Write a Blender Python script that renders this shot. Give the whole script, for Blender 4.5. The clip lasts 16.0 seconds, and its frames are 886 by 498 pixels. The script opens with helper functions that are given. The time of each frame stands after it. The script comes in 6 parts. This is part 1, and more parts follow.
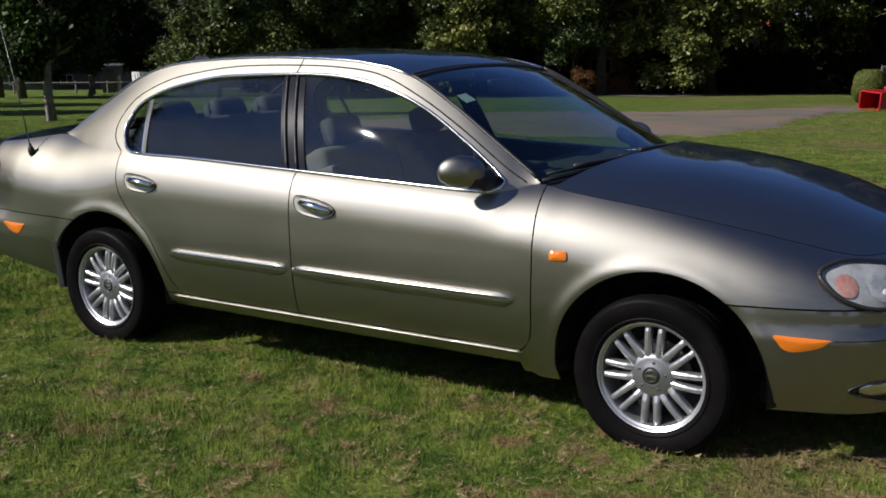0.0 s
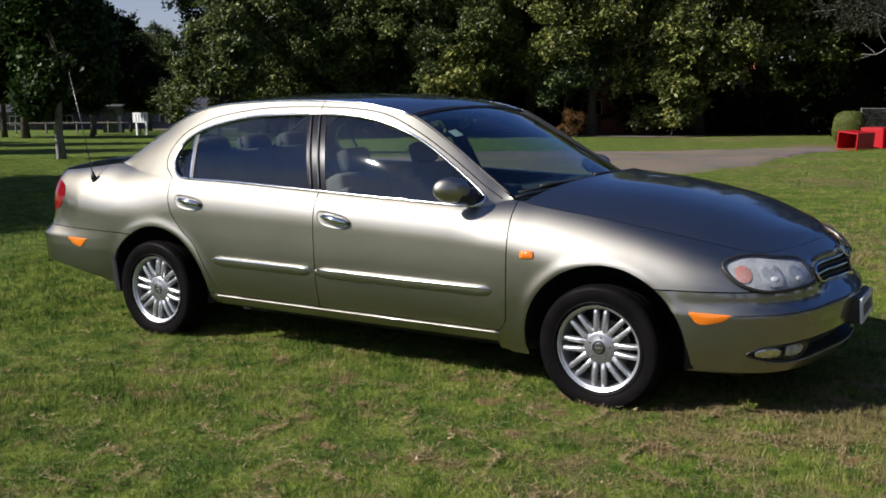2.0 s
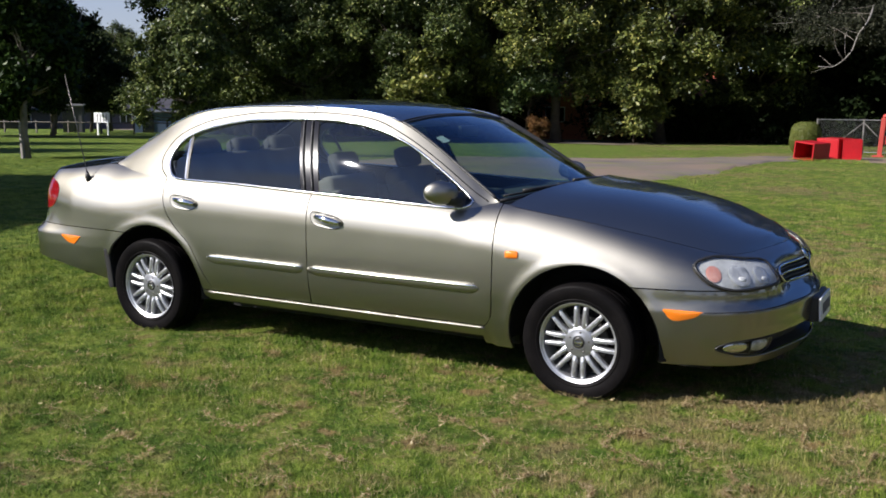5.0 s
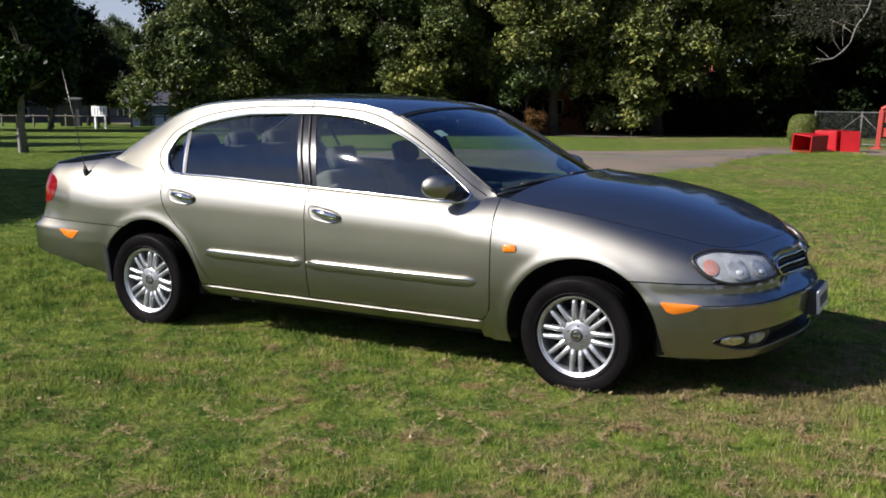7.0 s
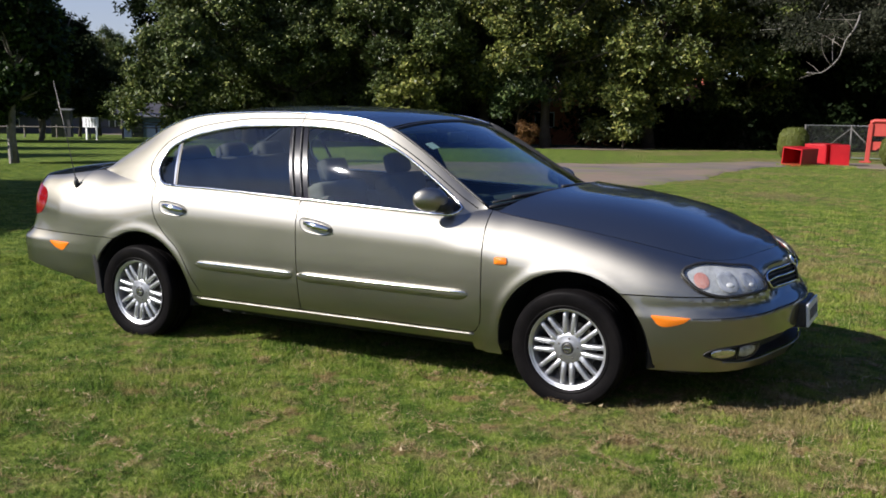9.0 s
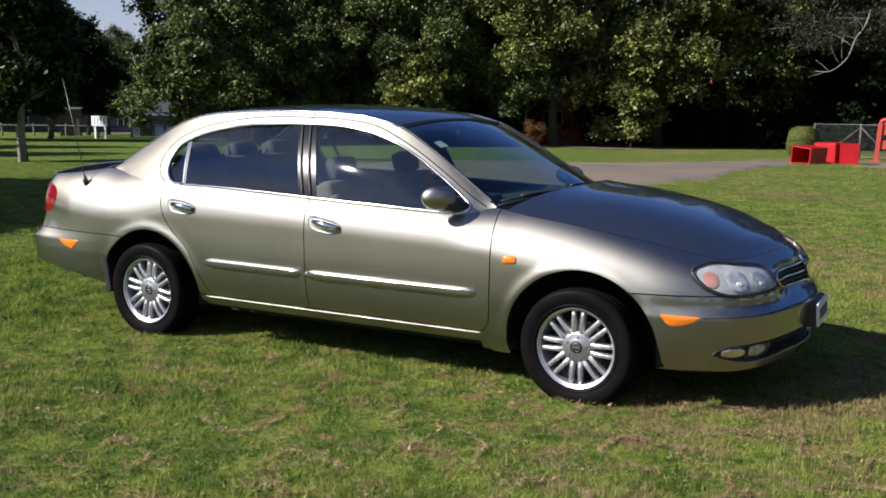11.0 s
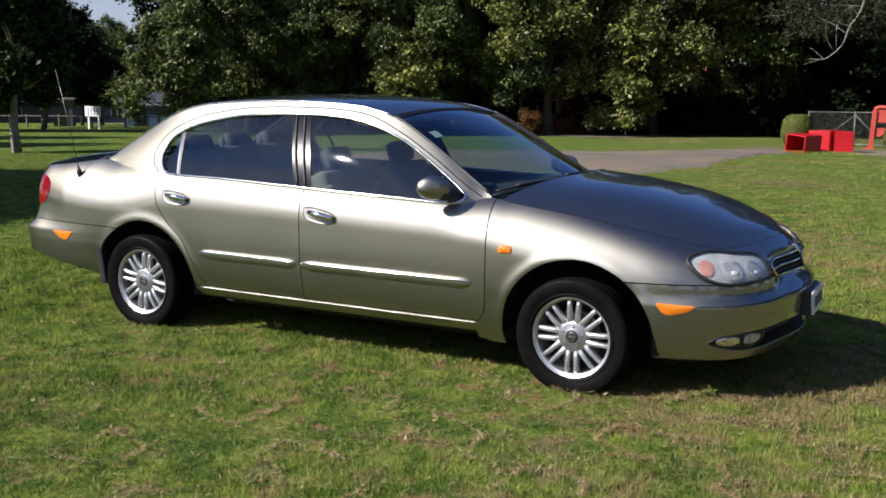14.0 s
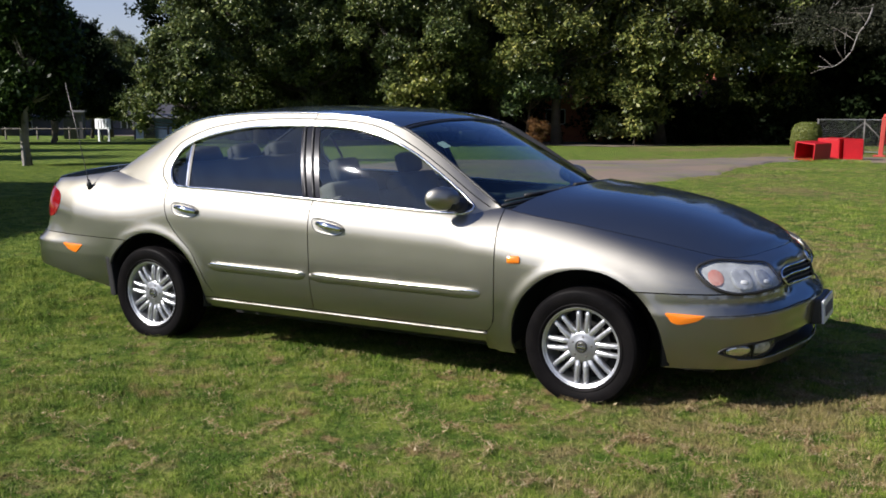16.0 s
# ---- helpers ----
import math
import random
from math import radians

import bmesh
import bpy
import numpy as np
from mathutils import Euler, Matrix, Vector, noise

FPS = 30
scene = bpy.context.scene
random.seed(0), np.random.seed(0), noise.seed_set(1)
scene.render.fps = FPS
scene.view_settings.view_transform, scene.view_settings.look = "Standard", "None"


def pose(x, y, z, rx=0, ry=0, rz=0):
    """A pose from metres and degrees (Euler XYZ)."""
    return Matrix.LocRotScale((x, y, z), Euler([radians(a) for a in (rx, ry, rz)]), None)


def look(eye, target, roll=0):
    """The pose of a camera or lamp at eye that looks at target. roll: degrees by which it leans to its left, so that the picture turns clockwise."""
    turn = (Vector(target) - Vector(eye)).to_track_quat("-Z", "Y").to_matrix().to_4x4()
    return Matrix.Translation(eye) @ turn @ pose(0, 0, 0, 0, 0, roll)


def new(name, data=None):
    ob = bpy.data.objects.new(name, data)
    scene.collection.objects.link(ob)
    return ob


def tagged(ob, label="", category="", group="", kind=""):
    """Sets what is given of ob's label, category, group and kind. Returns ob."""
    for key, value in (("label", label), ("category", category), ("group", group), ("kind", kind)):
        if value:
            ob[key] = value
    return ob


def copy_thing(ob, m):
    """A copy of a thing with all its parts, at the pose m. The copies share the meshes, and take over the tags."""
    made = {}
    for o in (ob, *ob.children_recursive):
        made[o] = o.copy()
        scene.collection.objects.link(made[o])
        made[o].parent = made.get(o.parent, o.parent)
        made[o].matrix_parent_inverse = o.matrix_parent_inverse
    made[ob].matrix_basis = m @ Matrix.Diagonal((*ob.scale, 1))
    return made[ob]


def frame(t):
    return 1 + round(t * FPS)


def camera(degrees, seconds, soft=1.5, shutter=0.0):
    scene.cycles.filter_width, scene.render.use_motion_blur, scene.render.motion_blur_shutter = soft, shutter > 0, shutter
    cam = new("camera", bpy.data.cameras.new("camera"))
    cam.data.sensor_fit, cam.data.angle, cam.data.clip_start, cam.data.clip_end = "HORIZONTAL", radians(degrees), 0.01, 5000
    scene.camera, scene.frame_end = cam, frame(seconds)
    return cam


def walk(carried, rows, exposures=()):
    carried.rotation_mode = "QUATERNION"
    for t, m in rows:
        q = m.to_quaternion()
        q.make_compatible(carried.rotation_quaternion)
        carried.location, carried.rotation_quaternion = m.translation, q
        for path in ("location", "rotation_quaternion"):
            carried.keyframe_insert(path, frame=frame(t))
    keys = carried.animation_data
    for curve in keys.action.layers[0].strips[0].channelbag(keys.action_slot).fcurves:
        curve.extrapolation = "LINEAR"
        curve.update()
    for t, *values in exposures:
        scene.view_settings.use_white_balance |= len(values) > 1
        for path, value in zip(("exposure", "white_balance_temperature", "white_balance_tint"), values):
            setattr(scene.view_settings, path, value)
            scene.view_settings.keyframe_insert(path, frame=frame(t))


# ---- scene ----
cam = camera(48.5, 16.0, soft=1.75)
PATH = [
    (0, (3.827, -3.955, 1.408), (2.804, -2.284, 1.006), -0.7),
    (0.5, (3.973, -4.167, 1.429), (2.962, -2.473, 1.098), 0.3),
    (1, (4.174, -4.357, 1.426), (3.185, -2.66, 1.051), 0.7),
    (1.5, (4.222, -4.63, 1.424), (3.218, -2.929, 1.111), -0.7),
    (2, (4.345, -4.798, 1.429), (3.324, -3.108, 1.107), -0.6),
    (2.5, (4.45, -4.914, 1.429), (3.417, -3.232, 1.108), 0.9),
    (3, (4.371, -5.072, 1.432), (3.414, -3.342, 1.131), 0.1),
    (3.2, (4.352, -5.107, 1.435), (3.421, -3.363, 1.128), 0.2),
    (5.3, (4.366, -5.099, 1.45), (3.412, -3.37, 1.134), 0.3),
    (5.5, (4.362, -5.097, 1.449), (3.416, -3.365, 1.125), 0.3),
    (6, (4.374, -5.101, 1.45), (3.434, -3.368, 1.115), 0.3),
    (6.5, (4.371, -5.1, 1.456), (3.417, -3.375, 1.119), -0.4),
    (7, (4.368, -5.105, 1.455), (3.42, -3.375, 1.128), 0.2),
    (7.5, (4.37, -5.104, 1.458), (3.435, -3.365, 1.138), 0.0),
    (8, (4.369, -5.102, 1.456), (3.426, -3.367, 1.144), -0.1),
    (8.5, (4.366, -5.106, 1.461), (3.419, -3.371, 1.154), 0.2),
    (9, (4.371, -5.108, 1.458), (3.436, -3.366, 1.155), 0.4),
    (11.5, (4.361, -5.104, 1.456), (3.406, -3.374, 1.15), 0.5),
    (12, (4.357, -5.113, 1.461), (3.397, -3.386, 1.155), 0.6),
    (12.5, (4.353, -5.103, 1.458), (3.401, -3.371, 1.154), 0.6),
    (13, (4.356, -5.103, 1.457), (3.414, -3.367, 1.148), 0.5),
    (13.5, (4.362, -5.1, 1.459), (3.429, -3.36, 1.139), 0.3),
    (14, (4.361, -5.101, 1.459), (3.423, -3.365, 1.132), 0.2),
    (14.5, (4.361, -5.105, 1.463), (3.418, -3.371, 1.143), -0.2),
    (15, (4.364, -5.109, 1.462), (3.415, -3.376, 1.149), -0.2),
    (15.5, (4.365, -5.105, 1.464), (3.424, -3.367, 1.155), 0.0),
    (16, (4.363, -5.099, 1.462), (3.407, -3.369, 1.155), -0.2),
]
walk(cam, [(t, look(eye, target, roll)) for t, eye, target, roll in PATH],
     [(0.0, -0.56), (1.5, -0.30), (3.0, -0.08), (5.5, 0.08), (16.0, 0.08)])

# ---------------------------------------------------------------- light
SUN_EL, SUN_AZ = radians(37.0), radians(-131.0)      # towards the sun, azimuth from +x
SUN = Vector((math.cos(SUN_EL) * math.cos(SUN_AZ), math.cos(SUN_EL) * math.sin(SUN_AZ), math.sin(SUN_EL)))
world = bpy.data.worlds.new("sky")
scene.world = world
world.use_nodes = True
wn = world.node_tree
sky = wn.nodes.new("ShaderNodeTexSky")
sky.sky_type, sky.sun_disc = "NISHITA", False
sky.sun_elevation, sky.sun_rotation = SUN_EL, math.atan2(SUN.x, SUN.y)
sky.air_density, sky.dust_density, sky.ozone_density = 1.0, 0.3, 1.5
wn.nodes["Background"].inputs["Strength"].default_value = 0.054
# thin white cloud that thickens towards the horizon
wdir = wn.nodes.new("ShaderNodeTexCoord").outputs["Generated"]
wsep = wn.nodes.new("ShaderNodeSeparateXYZ")
wn.links.new(wdir, wsep.inputs[0])
wnoise = wn.nodes.new("ShaderNodeTexNoise")
wnoise.inputs["Scale"].default_value, wnoise.inputs["Detail"].default_value = 3.2, 7.0
wmap = wn.nodes.new("ShaderNodeMapping")
wmap.inputs["Scale"].default_value = (1.0, 1.0, 2.6)
wn.links.new(wdir, wmap.inputs["Vector"])
wn.links.new(wmap.outputs[0], wnoise.inputs["Vector"])
wramp = wn.nodes.new("ShaderNodeMapRange")
wramp.inputs["From Min"].default_value, wramp.inputs["From Max"].default_value = 0.30, 0.62
wn.links.new(wnoise.outputs["Fac"], wramp.inputs["Value"])
wlow = wn.nodes.new("ShaderNodeMapRange")
for key, value in (("From Min", 0.05), ("From Max", 0.95), ("To Min", 0.95), ("To Max", 0.30)):
    wlow.inputs[key].default_value = value
wn.links.new(wsep.outputs["Z"], wlow.inputs["Value"])
wside = wn.nodes.new("ShaderNodeMapRange")
for key, value in (("From Min", -0.55), ("From Max", 0.25), ("To Min", 1.0), ("To Max", 0.05)):
    wside.inputs[key].default_value = value
wn.links.new(wsep.outputs["Y"], wside.inputs["Value"])
wbank = wn.nodes.new("ShaderNodeMath")
wbank.operation = "MULTIPLY"
wn.links.new(wside.outputs[0], wbank.inputs[0])
wn.links.new(wlow.outputs[0], wbank.inputs[1])
whaze = wn.nodes.new("ShaderNodeMapRange")
for key, value in (("From Min", 0.06), ("From Max", 0.26), ("To Min", 0.66), ("To Max", 0.0)):
    whaze.inputs[key].default_value = value
wn.links.new(wsep.outputs["Z"], whaze.inputs["Value"])
wmost = wn.nodes.new("ShaderNodeMath")
wmost.operation = "MAXIMUM"
wmul = wn.nodes.new("ShaderNodeMath")
wmul.operation = "MULTIPLY"
wn.links.new(wramp.outputs[0], wmul.inputs[0])
wn.links.new(wbank.outputs[0], wmul.inputs[1])
wn.links.new(wmul.outputs[0], wmost.inputs[0])
wn.links.new(whaze.outputs[0], wmost.inputs[1])
wmix = wn.nodes.new("ShaderNodeMix")
wmix.data_type = "RGBA"
wmix.inputs[7].default_value = (10.8, 11.2, 12.0, 1)
wn.links.new(wmost.outputs[0], wmix.inputs[0])
wtint = wn.nodes.new("ShaderNodeMix")
wtint.data_type, wtint.blend_type = "RGBA", "MULTIPLY"
wtint.inputs[0].default_value, wtint.inputs[7].default_value = 1.0, (0.60, 0.98, 1.86, 1)
wn.links.new(sky.outputs[0], wtint.inputs[6])
wn.links.new(wtint.outputs[2], wmix.inputs[6])
wn.links.new(wmix.outputs[2], wn.nodes["Background"].inputs["Color"])
sun_data = bpy.data.lights.new("sun", "SUN")
sun_data.energy, sun_data.angle, sun_data.color = 7.6, radians(0.53), (1.0, 0.945, 0.905)
sun_lamp = new("sun", sun_data)
sun_lamp.matrix_world = look(SUN * 60, (0, 0, 0))


# ---------------------------------------------------------------- materials
def material(name, color=(0.5, 0.5, 0.5), rough=0.5, metal=0.0, spec=0.5):
    m = bpy.data.materials.new(name)
    m.use_nodes = True
    b = m.node_tree.nodes["Principled BSDF"]
    b.inputs["Base Color"].default_value = (*color, 1)
    b.inputs["Roughness"].default_value = rough
    b.inputs["Metallic"].default_value = metal
    b.inputs["Specular IOR Level"].default_value = spec
    return m


def shader(m):
    return m.node_tree.nodes["Principled BSDF"]


def node(m, kind, **values):
    n = m.node_tree.nodes.new(kind)
    for key, value in values.items():
        n.inputs[key.replace("_", " ")].default_value = value
    return n


def wire(m, a, b):
    m.node_tree.links.new(a, b)


def coords(m, kind="Object"):
    return m.node_tree.nodes.new("ShaderNodeTexCoord").outputs[kind]


def noise_tex(m, vec, scale, detail=4.0, rough=0.55):
    n = node(m, "ShaderNodeTexNoise", Scale=scale, Detail=detail, Roughness=rough)
    wire(m, vec, n.inputs["Vector"])
    return n.outputs["Fac"]


def ramp(m, fac, stops):
    r = m.node_tree.nodes.new("ShaderNodeValToRGB")
    e = r.color_ramp.elements
    while len(e) < len(stops):
        e.new(0.5)
    for el, (p, c) in zip(e, stops):
        el.position, el.color = p, (*c, 1)
    wire(m, fac, r.inputs["Fac"])
    return r.outputs["Color"]


def mixed(m, fac, a, b):
    n = m.node_tree.nodes.new("ShaderNodeMix")
    n.data_type = "RGBA"
    for s, v in ((n.inputs[0], fac), (n.inputs[6], a), (n.inputs[7], b)):
        if isinstance(v, tuple):
            s.default_value = (*v, 1)
        elif isinstance(v, float):
            s.default_value = v
        else:
            wire(m, v, s)
    return n.outputs[2]


def bump(m, height, strength=0.3, distance=0.02):
    n = node(m, "ShaderNodeBump", Strength=strength, Distance=distance)
    wire(m, height, n.inputs["Height"])
    wire(m, n.outputs["Normal"], shader(m).inputs["Normal"])


def product(m, a, b):
    f = node(m, "ShaderNodeMath")
    f.operation = "MULTIPLY"
    wire(m, a, f.inputs[0])
    wire(m, b, f.inputs[1])
    return f.outputs[0]


def varied(name, c1, c2, scale, rough=0.6, metal=0.0, relief=0.0, fine=None, spec=0.5):
    """A surface of two tones at two scales, with relief."""
    m = material(name, c1, rough, metal, spec)
    v = coords(m)
    big = noise_tex(m, v, scale)
    small = noise_tex(m, v, fine or scale * 9)
    f = node(m, "ShaderNodeMath")
    f.operation = "MULTIPLY_ADD"
    wire(m, small, f.inputs[0])
    f.inputs[1].default_value = 0.5
    wire(m, big, f.inputs[2])
    col = ramp(m, f.outputs[0], [(0.45, c1), (0.98, c2)])
    wire(m, col, shader(m).inputs["Base Color"])
    if relief:
        bump(m, small, 0.5, relief)
    return m


def leafy(name, c1, c2, c3, gloss=0.22):
    """Leaves: the tone wanders from leaf to leaf, dark patches paint shaded gaps across the crown, and some light comes
    through.
    """
    m = material(name, c1, 0.6 if gloss < 0.1 else 0.42, 0.0, gloss)
    g = m.node_tree.nodes.new("ShaderNodeNewGeometry")
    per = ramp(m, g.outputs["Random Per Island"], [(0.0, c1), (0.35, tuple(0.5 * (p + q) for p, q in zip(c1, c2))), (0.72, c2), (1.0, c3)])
    # noise patches of the darkest tone paint shaded gaps between leaf clumps
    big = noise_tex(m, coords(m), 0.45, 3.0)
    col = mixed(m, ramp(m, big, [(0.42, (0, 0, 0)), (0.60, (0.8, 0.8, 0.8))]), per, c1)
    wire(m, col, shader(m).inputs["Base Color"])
    tr = node(m, "ShaderNodeBsdfTranslucent")
    wire(m, col, tr.inputs["Color"])
    mx = node(m, "ShaderNodeMixShader", Fac=0.13)
    out = m.node_tree.nodes["Material Output"]
    wire(m, shader(m).outputs[0], mx.inputs[1])
    wire(m, tr.outputs[0], mx.inputs[2])
    wire(m, mx.outputs[0], out.inputs["Surface"])
    return m


# lawn: green with worn straw-coloured patches at two scales
def lawn_colour(m):
    v = coords(m)
    patch = noise_tex(m, v, 4.6, 6.0, 0.66)
    wide = noise_tex(m, v, 0.22, 3.0)
    fine = ramp(m, noise_tex(m, v, 26.0, 5.0, 0.7), [(0.30, (0, 0, 0)), (0.70, (1, 1, 1))])
    clump = ramp(m, noise_tex(m, v, 4.2, 7.0, 0.72), [(0.42, (0, 0, 0)), (0.59, (1, 1, 1))])
    deep = mixed(m, fine, (0.032, 0.074, 0.007), (0.108, 0.192, 0.025))
    fresh = mixed(m, fine, (0.115, 0.175, 0.020), (0.275, 0.332, 0.066))
    # clump contrast holds deep and fresh greens plus painted shadow between tufts
    g = mixed(m, clump, deep, fresh)
    s = mixed(m, fine, (0.145, 0.103, 0.049), (0.325, 0.247, 0.128))
    add = node(m, "ShaderNodeMath")
    add.operation = "ADD"
    wire(m, patch, add.inputs[0])
    wire(m, wide, add.inputs[1])
    half = node(m, "ShaderNodeMath")
    half.operation = "MULTIPLY"
    half.inputs[1].default_value = 0.5
    wire(m, add.outputs[0], half.inputs[0])
    # more wear where feet and cars turn, ahead of the front wheels
    xyz = m.node_tree.nodes.new("ShaderNodeSeparateXYZ")
    wire(m, v, xyz.inputs[0])
    lane = node(m, "ShaderNodeMapRange")
    for key, value in (("From Min", -1.5), ("From Max", 4.2), ("To Min", -0.145), ("To Max", 0.038)):
        lane.inputs[key].default_value = value
    slant = node(m, "ShaderNodeMath")
    slant.operation = "MULTIPLY_ADD"
    slant.inputs[1].default_value = 0.35
    wire(m, xyz.outputs["Y"], slant.inputs[0])
    wire(m, xyz.outputs["X"], slant.inputs[2])
    wire(m, slant.outputs[0], lane.inputs["Value"])
    both = node(m, "ShaderNodeMath")
    wire(m, half.outputs[0], both.inputs[0])
    wire(m, lane.outputs[0], both.inputs[1])
    dry = node(m, "ShaderNodeMapRange")
    for key, value in (("From Min", 0.0), ("From Max", 11.0), ("To Min", 0.0), ("To Max", -0.036)):
        dry.inputs[key].default_value = value
    wire(m, xyz.outputs["Y"], dry.inputs["Value"])
    total = node(m, "ShaderNodeMath")
    wire(m, both.outputs[0], total.inputs[0])
    wire(m, dry.outputs[0], total.inputs[1])
    worn = ramp(m, total.outputs[0], [(0.50, (0.03, 0.03, 0.03)), (0.58, (0.78, 0.78, 0.78))])
    scuff = ramp(m, noise_tex(m, v, 3.7, 5.0, 0.62), [(0.58, (0, 0, 0)), (0.65, (0.9, 0.9, 0.9))])
    bare = node(m, "ShaderNodeMapRange")
    for key, value in (("From Min", -2.2), ("From Max", 1.6), ("To Min", 0.30), ("To Max", 1.0)):
        bare.inputs[key].default_value = value
    wire(m, slant.outputs[0], bare.inputs["Value"])
    soil = mixed(m, fine, (0.14, 0.088, 0.037), (0.34, 0.240, 0.122))
    return mixed(m, product(m, scuff, bare.outputs[0]), mixed(m, worn, g, s), soil), fine, bare.outputs[0]


m_lawn = material("lawn", (0.07, 0.12, 0.03), 0.95, 0.0, 0.15)
lawn_col, lawn_fine, _ = lawn_colour(m_lawn)
wire(m_lawn, lawn_col, shader(m_lawn).inputs["Base Color"])
bump(m_lawn, lawn_fine, 0.9, 0.05)
m_blade = material("grass_blade", (0.07, 0.13, 0.03), 0.7, 0.0, 0.04)
blade_col, _, blade_bare = lawn_colour(m_blade)
geo = m_blade.node_tree.nodes.new("ShaderNodeNewGeometry")
tone = ramp(m_blade, geo.outputs["Random Per Island"], [(0.0, (0.36, 0.40, 0.34)), (0.6, (1.05, 1.05, 0.95)), (0.93, (1.42, 1.36, 1.2)), (1.0, (1.9, 1.75, 1.45))])
mul = m_blade.node_tree.nodes.new("ShaderNodeMix")
mul.data_type, mul.blend_type = "RGBA", "MULTIPLY"
mul.inputs[0].default_value = 1.0
wire(m_blade, blade_col, mul.inputs[6])
wire(m_blade, tone, mul.inputs[7])
stalk = ramp(m_blade, geo.outputs["Random Per Island"], [(0.89, (0, 0, 0)), (0.91, (0.75, 0.75, 0.75))])
wire(m_blade, mixed(m_blade, product(m_blade, stalk, blade_bare), mul.outputs[2], (0.36, 0.305, 0.165)), shader(m_blade).inputs["Base Color"])
# blades stand so close that they shade as a soft pile
pile = m_blade.node_tree.nodes.new("ShaderNodeVectorMath")
pile.operation = "MULTIPLY_ADD"
pile.inputs[1].default_value, pile.inputs[2].default_value = (0.7, 0.7, 0.7), (0, 0, 0.7)
wire(m_blade, geo.outputs["Normal"], pile.inputs[0])
wire(m_blade, pile.outputs[0], shader(m_blade).inputs["Normal"])

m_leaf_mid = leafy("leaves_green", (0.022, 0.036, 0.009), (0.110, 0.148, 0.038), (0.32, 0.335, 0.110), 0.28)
# near-black leaf tones stand in for the deep shade behind the tree row
m_leaf_shade = leafy("leaves_shade_tone", (0.007, 0.013, 0.005), (0.016, 0.027, 0.009), (0.032, 0.046, 0.015), 0.04)
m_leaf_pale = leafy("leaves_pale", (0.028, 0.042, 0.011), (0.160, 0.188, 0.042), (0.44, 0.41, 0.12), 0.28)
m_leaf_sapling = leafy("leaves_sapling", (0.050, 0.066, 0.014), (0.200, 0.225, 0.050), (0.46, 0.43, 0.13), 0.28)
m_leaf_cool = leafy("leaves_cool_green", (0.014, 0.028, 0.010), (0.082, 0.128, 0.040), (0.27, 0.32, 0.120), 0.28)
m_leaf_grey = leafy("needles_grey", (0.015, 0.018, 0.011), (0.038, 0.042, 0.026), (0.085, 0.085, 0.058), 0.05)
m_leaf_park = leafy("leaves_park", (0.006, 0.015, 0.003), (0.028, 0.055, 0.011), (0.098, 0.155, 0.035), 0.12)
m_leaf_brown = leafy("leaves_brown", (0.07, 0.035, 0.014), (0.17, 0.085, 0.03), (0.30, 0.17, 0.06), 0.15)
m_hedge = leafy("hedge_leaves", (0.075, 0.095, 0.02), (0.135, 0.155, 0.032), (0.21, 0.215, 0.055))
m_bark = varied("bark", (0.030, 0.024, 0.018), (0.095, 0.075, 0.058), 3.0, 0.9, relief=0.02)
m_bark_pale = varied("bare_branch", (0.12, 0.11, 0.10), (0.28, 0.26, 0.235), 4.0, 0.85, relief=0.01)
m_bark_grey = varied("grey_bark", (0.10, 0.088, 0.074), (0.22, 0.195, 0.165), 4.0, 0.9, relief=0.01)
m_road = varied("old_asphalt", (0.076, 0.065, 0.061), (0.158, 0.132, 0.116), 0.8, 0.9, relief=0.01, fine=60)


def weathered(m):
    """Bare brown earth and thin grass that break up the old asphalt."""
    v = coords(m)
    base = shader(m).inputs["Base Color"].links[0].from_socket
    earth = ramp(m, noise_tex(m, v, 0.35, 5.0, 0.65), [(0.40, (0, 0, 0)), (0.56, (0.85, 0.85, 0.85))])
    thin = ramp(m, noise_tex(m, v, 0.9, 6.0, 0.7), [(0.52, (0, 0, 0)), (0.62, (0.85, 0.85, 0.85))])
    col = mixed(m, thin, mixed(m, earth, base, (0.190, 0.138, 0.098)), (0.14, 0.145, 0.050))
    wire(m, col, shader(m).inputs["Base Color"])


weathered(m_road)



# ---------------------------------------------------------------- mesh helpers
def part(name, bm, mat, parent=None, label="", smooth=False):
    me = bpy.data.meshes.new(name)
    bm.to_mesh(me)
    bm.free()
    return part_mesh(name, me, mat, parent, label, smooth)


def part_mesh(name, me, mat, parent=None, label="", smooth=False):
    if mat:
        me.materials.append(mat)
    if smooth:
        me.polygons.foreach_set("use_smooth", [True] * len(me.polygons))
    ob = new(name, me)
    if parent:
        ob.parent = parent
    if label:
        ob["label"] = label
    return ob


def thing(name, label, category, m=None, group="", kind=""):
    ob = new(name)
    ob.matrix_world = m or Matrix()
    return tagged(ob, label, category, group, kind)


def add_box(bm, size, m=None, bevel=0.0):
    """A box of that size, centred, with rounded edges."""
    made = bmesh.ops.create_cube(bm, size=1.0, matrix=(m or Matrix()) @ Matrix.Diagonal((*size, 1)))
    if bevel:
        es = list({e for v in made["verts"] for e in v.link_edges})
        bmesh.ops.bevel(bm, geom=es, offset=bevel, segments=2, affect="EDGES", profile=0.6)
    return bm


def box(size, m=None, bevel=0.0):
    return add_box(bmesh.new(), size, m, bevel)


